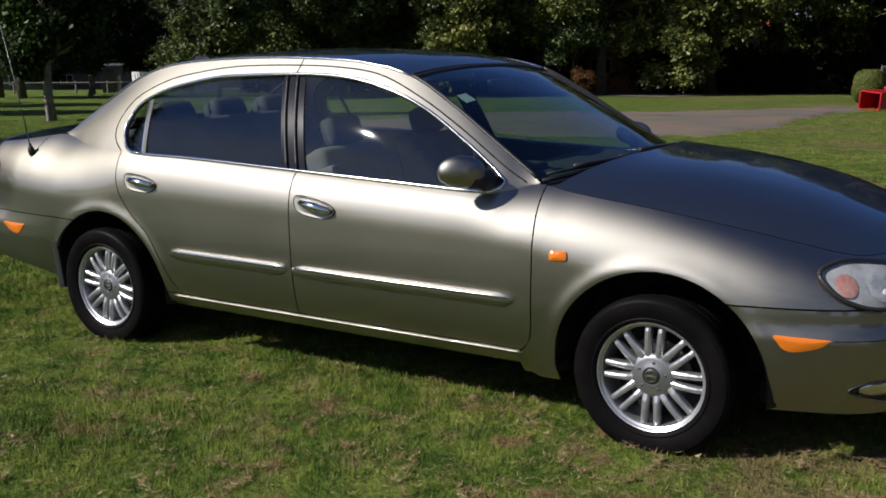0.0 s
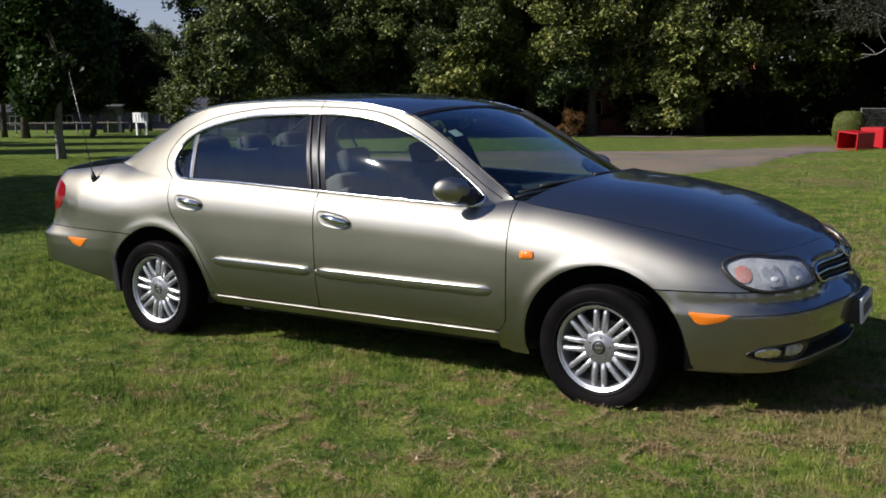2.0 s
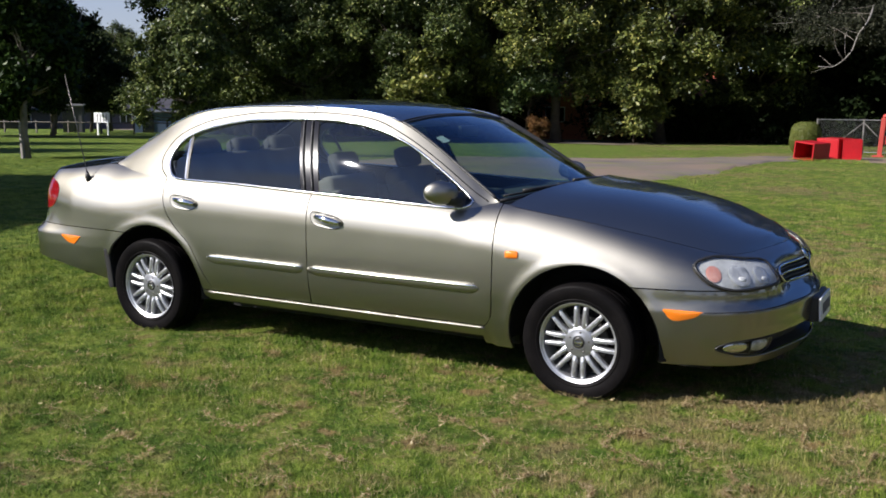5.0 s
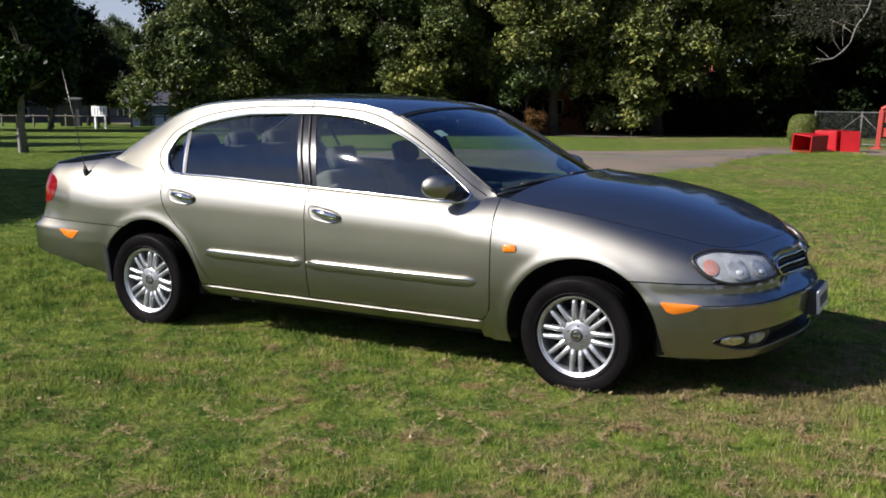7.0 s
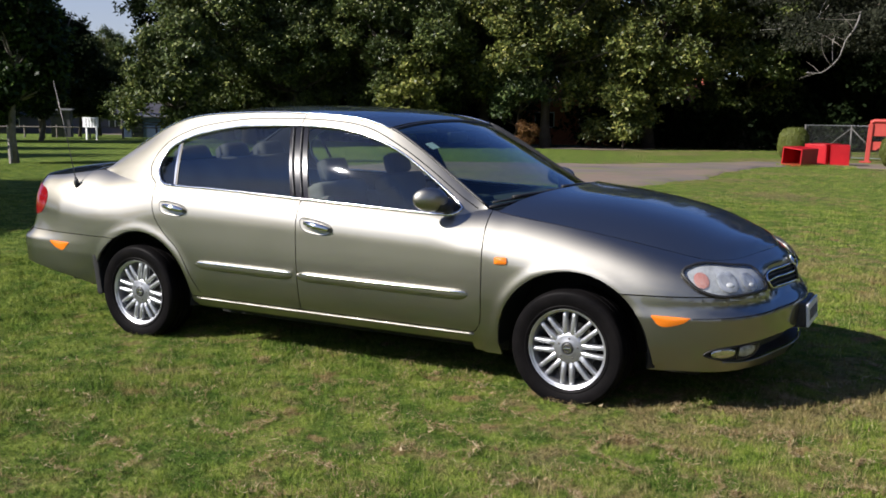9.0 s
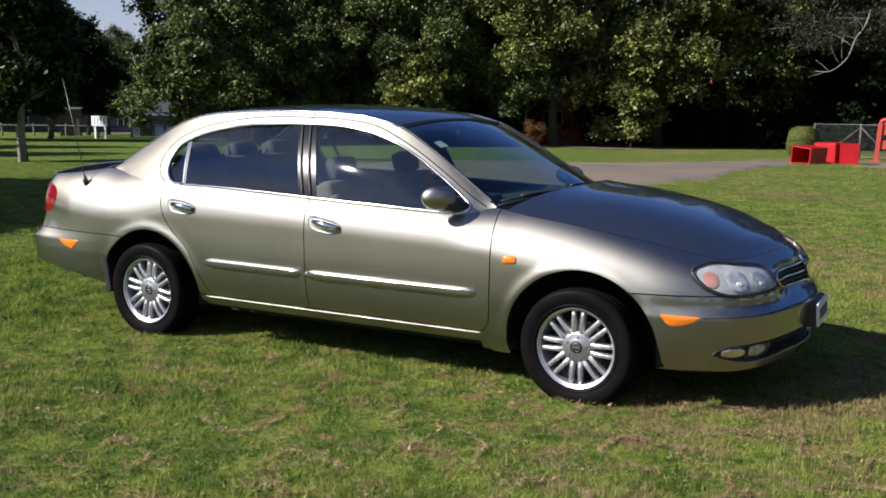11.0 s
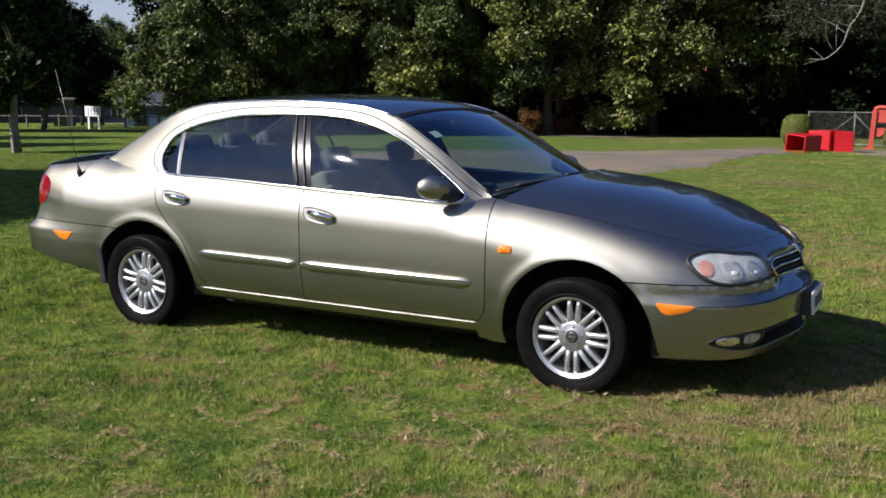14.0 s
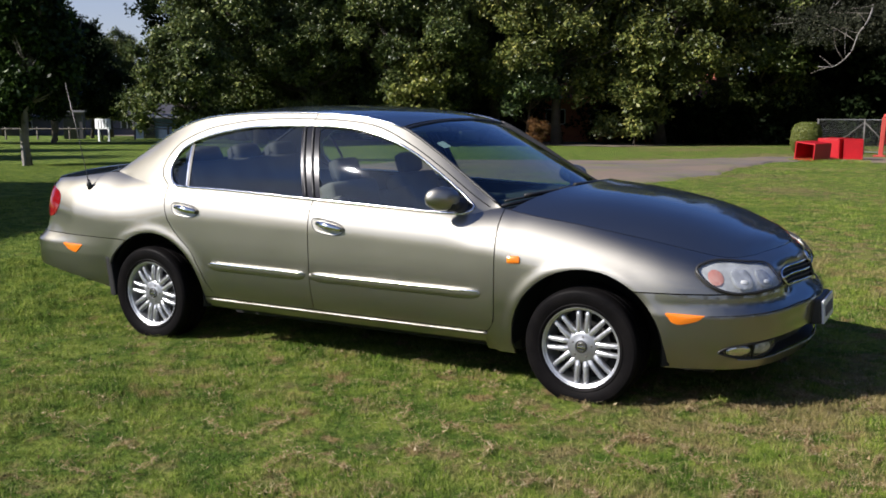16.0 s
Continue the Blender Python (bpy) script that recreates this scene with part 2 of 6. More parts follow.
def add_tube(bm, pts, radii, sides=10, cap=True):
    """A tapered round bar along points."""
    rings = []
    pts = [Vector(p) for p in pts]
    if not isinstance(radii, (list, tuple)):
        radii = [radii] * len(pts)
    ref = Vector((0.31, 0.17, 0.93))
    for i, p in enumerate(pts):
        d = (pts[min(i + 1, len(pts) - 1)] - pts[max(i - 1, 0)]).normalized()
        a = d.cross(ref if abs(d.dot(ref)) < 0.95 else Vector((1, 0, 0))).normalized()
        b = d.cross(a)
        rings.append([bm.verts.new(p + float(radii[i]) * (math.cos(k * math.tau / sides) * a + math.sin(k * math.tau / sides) * b)) for k in range(sides)])
    for r, s in zip(rings, rings[1:]):
        for k in range(sides):
            bm.faces.new((r[k], r[(k + 1) % sides], s[(k + 1) % sides], s[k]))
    if cap:
        bm.faces.new(rings[0][::-1])
        bm.faces.new(rings[-1])
    return bm


def tube(pts, radii, sides=10):
    bm = add_tube(bmesh.new(), pts, radii, sides)
    bmesh.ops.recalc_face_normals(bm, faces=bm.faces)
    return bm


def raw_mesh(name, verts, faces_n, per):
    """A mesh out of arrays: verts (n, 3), faces_n polygons of `per` corners, each with corners of its own in order."""
    me = bpy.data.meshes.new(name)
    me.vertices.add(len(verts))
    me.vertices.foreach_set("co", np.ascontiguousarray(verts, dtype=np.float32).ravel())
    me.loops.add(faces_n * per)
    me.loops.foreach_set("vertex_index", np.arange(faces_n * per, dtype=np.int32))
    me.polygons.add(faces_n)
    me.polygons.foreach_set("loop_start", np.arange(0, faces_n * per, per, dtype=np.int32))
    me.update(calc_edges=True)
    return me


def spline(points, n):
    """A smooth curve through points, n steps a span."""
    p = np.array(points, float)
    p = np.concatenate([[2 * p[0] - p[1]], p, [2 * p[-1] - p[-2]]])
    t = np.linspace(0, 1, n, endpoint=False)[:, None]
    out = [0.5 * (2 * b + (c - a) * t + (2 * a - 5 * b + 4 * c - d) * t**2 + (3 * b - a - 3 * c + d) * t**3) for a, b, c, d in zip(p, p[1:], p[2:], p[3:])]
    return np.concatenate(out + [p[-2:-1]])


# ---------------------------------------------------------------- ground
def land(x, y):
    """Height of the lawn: level round the car, falling gently away behind it and to the left."""
    gy = np.maximum(0.0, y - 2.0)
    gx = np.maximum(0.0, -(x + 2.0))
    fall = 0.026 * gy * gy / (gy + 3.0) + 0.012 * gx * gx / (gx + 4.0)
    rough = 0.010 * np.sin(1.7 * x + 0.6 * y) * np.sin(1.3 * y - 0.4 * x) * np.minimum(1.0, np.hypot(x - 1.4, y) / 8.0)
    return 0.026 - fall + rough


def ground_sheet():
    """One sheet that reaches the horizon, finer towards the middle."""
    def axis(mid):
        a = np.concatenate([np.arange(0, 45, 0.75), 45 * 1.16 ** np.arange(0, 27)])
        return np.concatenate([-a[::-1][:-1], a]) + mid
    xs, ys = axis(1.0), axis(0.0)
    X, Y = np.meshgrid(xs, ys)
    far = np.minimum(1.0, 260.0 / np.maximum(1.0, np.hypot(X, Y)))
    Z = land(X * far, Y * far)
    n = len(xs)
    me = bpy.data.meshes.new("ground")
    faces = [(j * n + i, j * n + i + 1, (j + 1) * n + i + 1, (j + 1) * n + i) for j in range(len(ys) - 1) for i in range(n - 1)]
    me.from_pydata(np.stack([X, Y, Z], -1).reshape(-1, 3).tolist(), [], faces)
    return tagged(part_mesh("ground", me, m_lawn, smooth=True), "lawn of short green grass with worn straw patches", "lawn", kind="structure")


ground = ground_sheet()


def blade_mesh(name, x, y, h, a, b, lean, w):
    """Pointed blades: foot (x, y), height h, breadth across a, leaning towards b."""
    z = land(x, y) - 0.004
    ux, uy = np.cos(a) * w, np.sin(a) * w
    lx, ly = np.cos(b) * lean * h, np.sin(b) * lean * h
    p0 = np.stack([x - ux, y - uy, z], -1)
    p1 = np.stack([x + ux, y + uy, z], -1)
    p2 = np.stack([x + lx, y + ly, z + h], -1)
    return part_mesh(name, raw_mesh(name, np.stack([p0, p1, p2], 1).reshape(-1, 3), len(x), 3), m_blade)


def blades(name, n, x0, x1, y0, y1, height, width, seed, ring=False):
    """Single blades strewn over a patch of the lawn."""
    r = np.random.default_rng(seed)
    x, y = r.uniform(x0, x1, n), r.uniform(y0, y1, n)
    if ring:
        q, f = r.uniform(0, math.tau, n), np.sqrt(r.uniform(0.1, 1, n))
        x, y = (x0 + x1) / 2 + (x1 - x0) / 2 * f * np.cos(q), (y0 + y1) / 2 + (y1 - y0) / 2 * f * np.sin(q)
    a = r.uniform(0, math.tau, n)
    return blade_mesh(name, x, y, height * r.uniform(0.35, 1.0, n), a, a + r.uniform(0.7, 2.4, n), r.uniform(0.2, 1.1, n), width * r.uniform(0.6, 1.3, n))


def tufts(name, n, per, mid, reach, arc, height, width, seed):
    """Grass in tufts on a fan-shaped stretch of the lawn round mid, thinning out with distance; the blades of a tuft lean outwards."""
    r = np.random.default_rng(seed)
    q, f = np.radians(r.uniform(*arc, n)), reach[0] + (reach[1] - reach[0]) * r.uniform(0, 1, n)
    cx, cy = mid[0] + f * np.cos(q), mid[1] + f * np.sin(q)
    tall = height * (0.40 + 1.0 * r.uniform(0, 1, n) ** 2.2) * (1 + 0.25 * np.sin(2.3 * cx + 1.9 * np.sin(1.7 * cy)))
    # pressed flat before the tyres
    for wx in (0.0, 2.75):
        tall = np.where((np.abs(cx - wx - 0.03) < 0.19) & (np.abs(cy + 0.80) < 0.24), tall * 0.45, tall)
    wide = r.uniform(0.014, 0.046, n) * (0.6 + f / 9)
    m = n * per
    b = r.uniform(0, math.tau, m)
    d = np.abs(r.normal(size=m)) * np.repeat(wide, per)
    x, y = np.repeat(cx, per) + d * np.cos(b), np.repeat(cy, per) + d * np.sin(b)
    way = b + r.normal(size=m) * 0.6
    lean = 0.15 + 0.9 * np.minimum(1.3, d / np.repeat(wide, per)) * r.uniform(0.5, 1.0, m)
    return blade_mesh(name, x, y, np.repeat(tall, per) * r.uniform(0.55, 1.0, m), way + math.pi / 2 + r.normal(size=m) * 0.5, way, lean, width * r.uniform(0.6, 1.3, m) * (0.5 + np.repeat(f, per) / 7))


tagged(tufts("grass", 44000, 16, (4.3, -5.2), (2.2, 9.5), (88, 152), 0.034, 0.0012, 3), "short mown grass in tufts, green with dry stalks", "grass", kind="stuff")
tagged(blades("grass", 130000, -3.2, 6.2, -4.2, 0.6, 0.016, 0.0014, 5), "thin short grass between the tufts", "grass", kind="stuff")
tagged(blades("grass", 220000, -9.0, 9.0, 0.6, 11.0, 0.030, 0.0036, 4), "short mown grass on the lawn beyond the car", "grass", kind="stuff")

tagged(tufts("grass", 74000, 5, (4.3, -5.2), (9.5, 30.0), (90, 150), 0.024, 0.0019, 6), "mown grass tufts on the lawn towards the drive", "grass", kind="stuff")

# and before the crates
tagged(blades("grass", 2200, -1.0, 1.3, 26.2, 27.2, 0.13, 0.006, 9), "longer grass along the foot of the crates", "grass", kind="stuff")
# longer tufts that the mower left round the wheels
for n_, (x_, y_) in enumerate(((0.0, -0.80), (2.75, -0.80))):
    tagged(blades("grass", 500, x_ - 0.22, x_ + 0.20, y_ - 0.13, y_ + 0.02, 0.034, 0.0018, 7 + n_, True), "longer grass tufts round a tyre", "grass", kind="stuff")


def litter(n, x0, x1, y0, y1, seed):
    """Small curled dead leaves and cut stalks lying in the grass, more of them where the lawn is worn."""
    r = np.random.default_rng(seed)
    x, y = x0 + (x1 - x0) * r.uniform(0, 1, n) ** 0.32, r.uniform(y0, y1, n)
    # swept together in loose drifts
    for _ in range(2):
        x, y = x + 0.10 * np.sin(9.1 * y + 4.7 * x) + 0.05 * np.sin(23.0 * y - 11.0 * x), y + 0.10 * np.sin(8.3 * x - 3.1 * y) + 0.05 * np.sin(19.0 * x + 13.0 * y)
    a, size = r.uniform(0, math.tau, n), r.uniform(0.006, 0.015, n)
    thin = np.where(r.uniform(0, 1, n) < 0.97, 0.07, 0.45)
    size = np.where(thin < 0.2, size * 1.8, size)
    z = land(x, y) + r.uniform(0.006, 0.024, n)
    ux, uy = np.cos(a) * size, np.sin(a) * size
    vx, vy = -uy * thin, ux * thin
    t0, t1 = r.uniform(-0.004, 0.012, n), r.uniform(-0.004, 0.012, n)
    verts = np.stack([np.stack([x - ux, y - uy, z + t0], -1), np.stack([x + vx, y + vy, z - 0.002], -1), np.stack([x + ux, y + uy, z + t1], -1), np.stack([x - vx, y - vy, z - 0.002], -1)], 1).reshape(-1, 3)
    return part_mesh("leaf_litter", raw_mesh("leaf_litter", verts, n, 4), m_litter)


m_litter = material("dead_leaves", (0.3, 0.2, 0.1), 0.85, 0.0, 0.1)
bit = m_litter.node_tree.nodes.new("ShaderNodeNewGeometry")
wire(m_litter, ramp(m_litter, bit.outputs["Random Per Island"], [(0.0, (0.10, 0.060, 0.03)), (0.3, (0.22, 0.145, 0.070)), (0.8, (0.38, 0.295, 0.155)), (1.0, (0.50, 0.42, 0.26))]), shader(m_litter).inputs["Base Color"])
tagged(litter(60000, -3.0, 6.0, -4.0, 0.4, 17), "dry brown leaf scraps and cut stalks in the grass", "leaf litter", kind="stuff")


def on_land(points, lift):
    return [(x, y, float(land(np.float64(x), np.float64(y))) + lift) for x, y in points]


def road_strip():
    """The worn drive: it widens into an apron behind the car; its edges wander, and its surface follows the lawn."""
    near = spline([(40, 40), (24, 34), (14, 31), (5, 28.4), (-0.6, 25.9), (-1.1, 21.0), (-0.9, 16.3), (-1.3, 13.4), (-3.0, 12.3), (-6.5, 11.6), (-10, 11.2)], 40)
    far = spline([(40, 45), (24, 39), (14, 35.5), (5, 32.5), (-1.4, 29.7), (-3.0, 27.4), (-4.4, 25.2), (-5.6, 23.9), (-7.2, 23.2), (-8.8, 22.6), (-10.5, 21.5)], 40)
    bm = bmesh.new()
    rows = []
    for a, b in zip(near, far):
        k = len(rows)
        over = (b - a) / np.hypot(*(b - a))
        a, b = a + over * (0.30 * math.sin(0.13 * k) + 0.16 * math.sin(0.37 * k + 1) + 0.05 * math.sin(0.9 * k)), b + over * (0.12 * math.sin(0.19 * k) + 0.06 * math.sin(0.53 * k))
        row = []
        for k in range(13):
            x, y = a + (b - a) * k / 12
            row.append(bm.verts.new((x, y, float(land(x, y)) + (0.035 if 0 < k < 12 else -0.02))))
        rows.append(row)
    for a, b in zip(rows, rows[1:]):
        for k in range(12):
            bm.faces.new((a[k], a[k + 1], b[k + 1], b[k]))
    bmesh.ops.recalc_face_normals(bm, faces=bm.faces)
    return bm


tagged(part("road", road_strip(), m_road, smooth=True), "worn grey asphalt drive with gravelly edges", "driveway", kind="structure")


def far_road():
    bm = bmesh.new()
    rows = []
    for k in range(41):
        x = -140 + 130 * k / 40
        y = 52 + (x + 60) * -0.42 + 12
        rows.append([bm.verts.new((x + 2.6 * o, y + 6.0 * o, float(land(x + 2.6 * o, y + 6.0 * o)) + 0.03)) for o in (-0.5, 0, 0.5)])
    for a, b in zip(rows, rows[1:]):
        for k in range(2):
            bm.faces.new((a[k], b[k], b[k + 1], a[k + 1]))
    bmesh.ops.recalc_face_normals(bm, faces=bm.faces)
    return bm


tagged(part("street", far_road(), m_road, smooth=True), "grey street beyond the park lawn", "street", kind="structure")


# ---------------------------------------------------------------- trees
def leaf_cloud(blobs, n, size, seed, flat=0.35):
    """Leaves in clumps on the outside of blobs (centre, radii): each leaf a small bent quad with its own turn."""
    r = np.random.default_rng(seed)
    vol = np.array([a * b * c for _, (a, b, c) in blobs]) ** 0.67
    per = 12
    pick = r.choice(len(blobs), n // per, p=vol / vol.sum())
    cen = np.array([c for c, _ in blobs])[pick]
    rad = np.array([s for _, s in blobs])[pick]
    d = r.normal(size=(len(pick), 3))
    d /= np.linalg.norm(d, axis=1)[:, None]
    d[:, 2] = np.where(d[:, 2] < -0.55, -d[:, 2], d[:, 2])
    heads = cen + d * rad * r.uniform(0.3, 1.3, len(pick))[:, None]
    # each clump hangs along one twig
    twig = d + r.normal(size=d.shape) * 0.6 - np.array([0, 0, 0.25])
    twig /= np.linalg.norm(twig, axis=1)[:, None]
    along = np.repeat(twig, per, 0)
    m = len(along)
    p = np.repeat(heads, per, 0) + along * (r.uniform(-0.5, 1.0, m) * size * 4.2)[:, None] + r.normal(size=(m, 3)) * size * 0.75
    out = r.normal(size=(m, 3)) * 0.75 + np.repeat(d, per, 0) * 0.35 + np.array([0, 0, 0.55])
    out /= np.linalg.norm(out, axis=1)[:, None]
    a = np.cross(out, along + r.normal(size=(m, 3)) * 0.8)
    a /= np.linalg.norm(a, axis=1)[:, None]
    a = np.cross(out, a)
    b = np.cross(out, a)
    s = size * r.uniform(0.55, 1.15, m)[:, None]
    verts = np.stack([p - a * s, p - b * s * 0.5 - out * s * 0.18, p + a * s, p + b * s * 0.5 - out * s * 0.18], 1).reshape(-1, 3)
    return raw_mesh("crown", verts, m, 4)


def limb_points(p, d, length, r, steps=5, droop=0.0):
    pts = [Vector(p)]
    d = Vector(d).normalized()
    for _ in range(steps):
        d = (d + Vector((r.uniform(-.22, .22), r.uniform(-.22, .22), r.uniform(-.12, .2) - droop))).normalized()
        pts.append(pts[-1] + d * length / steps)
    return pts


def broad_tree(seed, height, spread, trunk_r, clear, leaf, n, size, label, blobs_n=16, squash=0.75, bark=None):
    """A broad-leaved tree: tapered trunk, limbs out into the crown, leaf clumps round the limbs' ends."""
    r = random.Random(seed)
    t = thing("tree", label, "tree")
    bm = bmesh.new()
    spine = limb_points((0, 0, -0.2), (0, 0, 1), height * 0.8, r, 7)
    add_tube(bm, spine, [trunk_r * (1.25 if k == 0 else 1) * (1 - 0.11 * k) for k in range(8)], 10)
    blobs = []
    for k in range(blobs_n):
        f = r.uniform(0, 1)
        a = k * 2.4 + r.uniform(-.5, .5)
        zc = clear + (height - clear) * (0.12 + 0.8 * f)
        reach = spread * math.sqrt(max(0.05, 1 - (1.7 * f - 0.75) ** 2)) * r.uniform(0.4, 1.0)
        c = Vector((reach * math.cos(a), reach * math.sin(a), zc))
        b = spread * r.uniform(0.10, 0.27)
        blobs.append((tuple(c), (b, b, b * squash)))
        root = spine[min(6, 2 + int(f * 4))]
        mid = root.lerp(c, 0.5) + Vector((r.uniform(-.3, .3), r.uniform(-.3, .3), -0.05 * reach))
        add_tube(bm, [root, mid, c], [trunk_r * 0.30, trunk_r * 0.18, trunk_r * 0.06], 5)
    bmesh.ops.recalc_face_normals(bm, faces=bm.faces)
    part("trunk", bm, bark or m_bark, t, smooth=True)
    part_mesh("crown", leaf_cloud(blobs, n, size, seed), leaf, t)
    return t


def ground_pose(x, y, turn=0.0, s=1.0):
    return pose(x, y, float(land(np.float64(x), np.float64(y))), 0, 0, turn) @ Matrix.Scale(s, 4)


def place(ob, x, y, turn=0.0, s=1.0):
    ob.matrix_world = ground_pose(x, y, turn, s)
    return ob


def again(ob, x, y, turn=0.0, s=1.0, label=""):
    c = copy_thing(ob, ground_pose(x, y, turn, 1.0))
    c.matrix_world = ground_pose(x, y, turn, s)
    return tagged(c, label) if label else c


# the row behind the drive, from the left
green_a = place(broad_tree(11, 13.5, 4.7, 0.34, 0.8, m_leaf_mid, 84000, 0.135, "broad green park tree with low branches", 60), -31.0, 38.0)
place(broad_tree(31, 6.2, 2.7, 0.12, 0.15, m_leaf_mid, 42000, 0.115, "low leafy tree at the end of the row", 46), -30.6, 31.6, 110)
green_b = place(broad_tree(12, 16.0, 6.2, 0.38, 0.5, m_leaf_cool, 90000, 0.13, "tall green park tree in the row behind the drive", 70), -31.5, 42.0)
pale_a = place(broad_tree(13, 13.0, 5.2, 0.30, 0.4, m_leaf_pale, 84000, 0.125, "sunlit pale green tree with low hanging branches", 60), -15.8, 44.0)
dark_a = place(broad_tree(14, 17.0, 6.6, 0.40, 0.2, m_leaf_shade, 70000, 0.20, "background tree with near-black leaves standing in for deep shade", 60), -27, 57)
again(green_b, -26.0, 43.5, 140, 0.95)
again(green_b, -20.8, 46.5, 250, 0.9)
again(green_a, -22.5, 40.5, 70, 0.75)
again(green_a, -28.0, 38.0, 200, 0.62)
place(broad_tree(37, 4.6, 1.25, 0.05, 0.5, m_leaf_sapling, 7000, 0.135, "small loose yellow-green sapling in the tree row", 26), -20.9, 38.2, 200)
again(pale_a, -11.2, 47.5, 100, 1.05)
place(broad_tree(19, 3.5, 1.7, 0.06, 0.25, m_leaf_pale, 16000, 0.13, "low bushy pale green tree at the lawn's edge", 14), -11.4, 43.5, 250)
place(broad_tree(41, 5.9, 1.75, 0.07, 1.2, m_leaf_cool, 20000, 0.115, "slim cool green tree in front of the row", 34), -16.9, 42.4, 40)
place(broad_tree(23, 2.3, 1.05, 0.04, 0.05, m_leaf_brown, 8000, 0.09, "low orange-brown bush at the lawn's edge", 12), -15.9, 41.4, 0, 0.55)
again(green_a, -6.8, 51.0, 300, 1.0)
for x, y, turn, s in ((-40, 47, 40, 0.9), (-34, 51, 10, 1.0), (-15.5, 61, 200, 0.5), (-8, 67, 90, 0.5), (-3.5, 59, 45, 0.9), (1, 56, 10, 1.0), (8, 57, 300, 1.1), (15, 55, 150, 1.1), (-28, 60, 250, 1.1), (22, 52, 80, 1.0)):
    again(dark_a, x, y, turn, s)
# the park on the left
left_tree = place(broad_tree(15, 8.0, 1.12, 0.115, 0.35, m_leaf_park, 130000, 0.10, "dark-leaved park tree with a slim pale trunk", 80, bark=m_bark_grey), -18.6, 13.0)
again(left_tree, -45.3, 35.9, 70, 1.25)
street_tree = place(broad_tree(16, 12.0, 4.4, 0.22, 2.3, m_leaf_shade, 60000, 0.19, "dark tree beside the street with a clear trunk", 55), -45.6, 31.6)
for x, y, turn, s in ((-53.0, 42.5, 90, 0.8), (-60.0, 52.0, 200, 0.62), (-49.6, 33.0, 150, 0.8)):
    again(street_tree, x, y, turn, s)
again(green_a, -63.4, 57.1, 20, 0.72, "distant green tree across the street")
again(green_a, -55, 60, 120, 0.66, "distant green tree across the street")
again(dark_a, -84, 62, 60, 0.5, "distant dark tree across the street")
again(dark_a, -54, 64, 160, 0.5, "distant dark tree across the street")
# trees that shade the lawn from beyond the view
again(green_a, -15.3, -3.9, 30, 0.95)
again(green_a, -29.0, 11.0, 100, 0.6)
again(green_a, -36.0, 18.0, 190, 0.6)
again(green_a, -45.0, 15.0, 250, 0.7)
# unseen trees right of the lawn, added to block sky light from shadow and bumper
for x, y, turn, s in ((27, 30, 20, 0.9), (28, 17, 140, 0.85), (29, 5, 260, 0.9), (30, -7, 70, 0.8)):
    again(dark_a, x, y, turn, s)
# unseen ring of trees behind the walk, added for the car's reflections
for k in range(12):
    a = radians(188 + 15 * k)
    again(dark_a if k % 3 else green_b, 80 * math.cos(a), 80 * math.sin(a), 57 * k, 0.7, "unseen tree behind the walk, added for reflections")


def conifer():
    """An old conifer: high grey-green boughs that droop, and bare crooked limbs below them."""
    r = random.Random(21)
    t = thing("tree", "old grey-green conifer with bare crooked lower limbs", "tree")
    bm, bare, blobs = bmesh.new(), bmesh.new(), []
    spine = limb_points((0, 0, -0.2), (0, 0, 1), 13, r, 7)
    add_tube(bm, spine, [0.55 - 0.06 * k for k in range(8)], 10)
    for k in range(34):
        a = radians(120 + k * 47)
        h = 4.5 + 7.6 * r.random()
        reach = (10.2 - 0.48 * h) * r.uniform(0.7, 1.1)
        root = Vector((0, 0, h))
        tip = Vector((reach * math.cos(a), reach * math.sin(a), h + r.uniform(-0.9, 0.5)))
        mid = root.lerp(tip, 0.55) + Vector((0, 0, 0.5))
        add_tube(bm, [root, mid, tip], [0.16, 0.10, 0.03], 6)
        for f in (0.45, 0.62, 0.8, 1.0):
            p = mid.lerp(tip, (f - 0.4) / 0.6)
            b = reach * r.uniform(0.13, 0.2)
            blobs.append((tuple(p + Vector((r.uniform(-.3, .3), r.uniform(-.3, .3), -0.1))), (b * 1.3, b * 1.3, b * 0.45)))
        for _ in range(9):
            p = mid.lerp(tip, r.uniform(0.3, 1.0))
            add_tube(bare, limb_points(p, (math.cos(a + r.uniform(-1, 1)), math.sin(a + r.uniform(-1, 1)), -0.3), r.uniform(0.6, 1.9), r, 5), [0.022, 0.018, 0.014, 0.010, 0.007, 0.004], 5)
    part("trunk", bm, m_bark, t, smooth=True)
    part("twigs", bare, m_bark_pale, t, "bare grey twigs", True)["kind"] = "stuff"
    part_mesh("crown", leaf_cloud(blobs, 130000, 0.075, 22), m_leaf_grey, t)
    return t


old_conifer = place(conifer(), 2.3, 41.5)
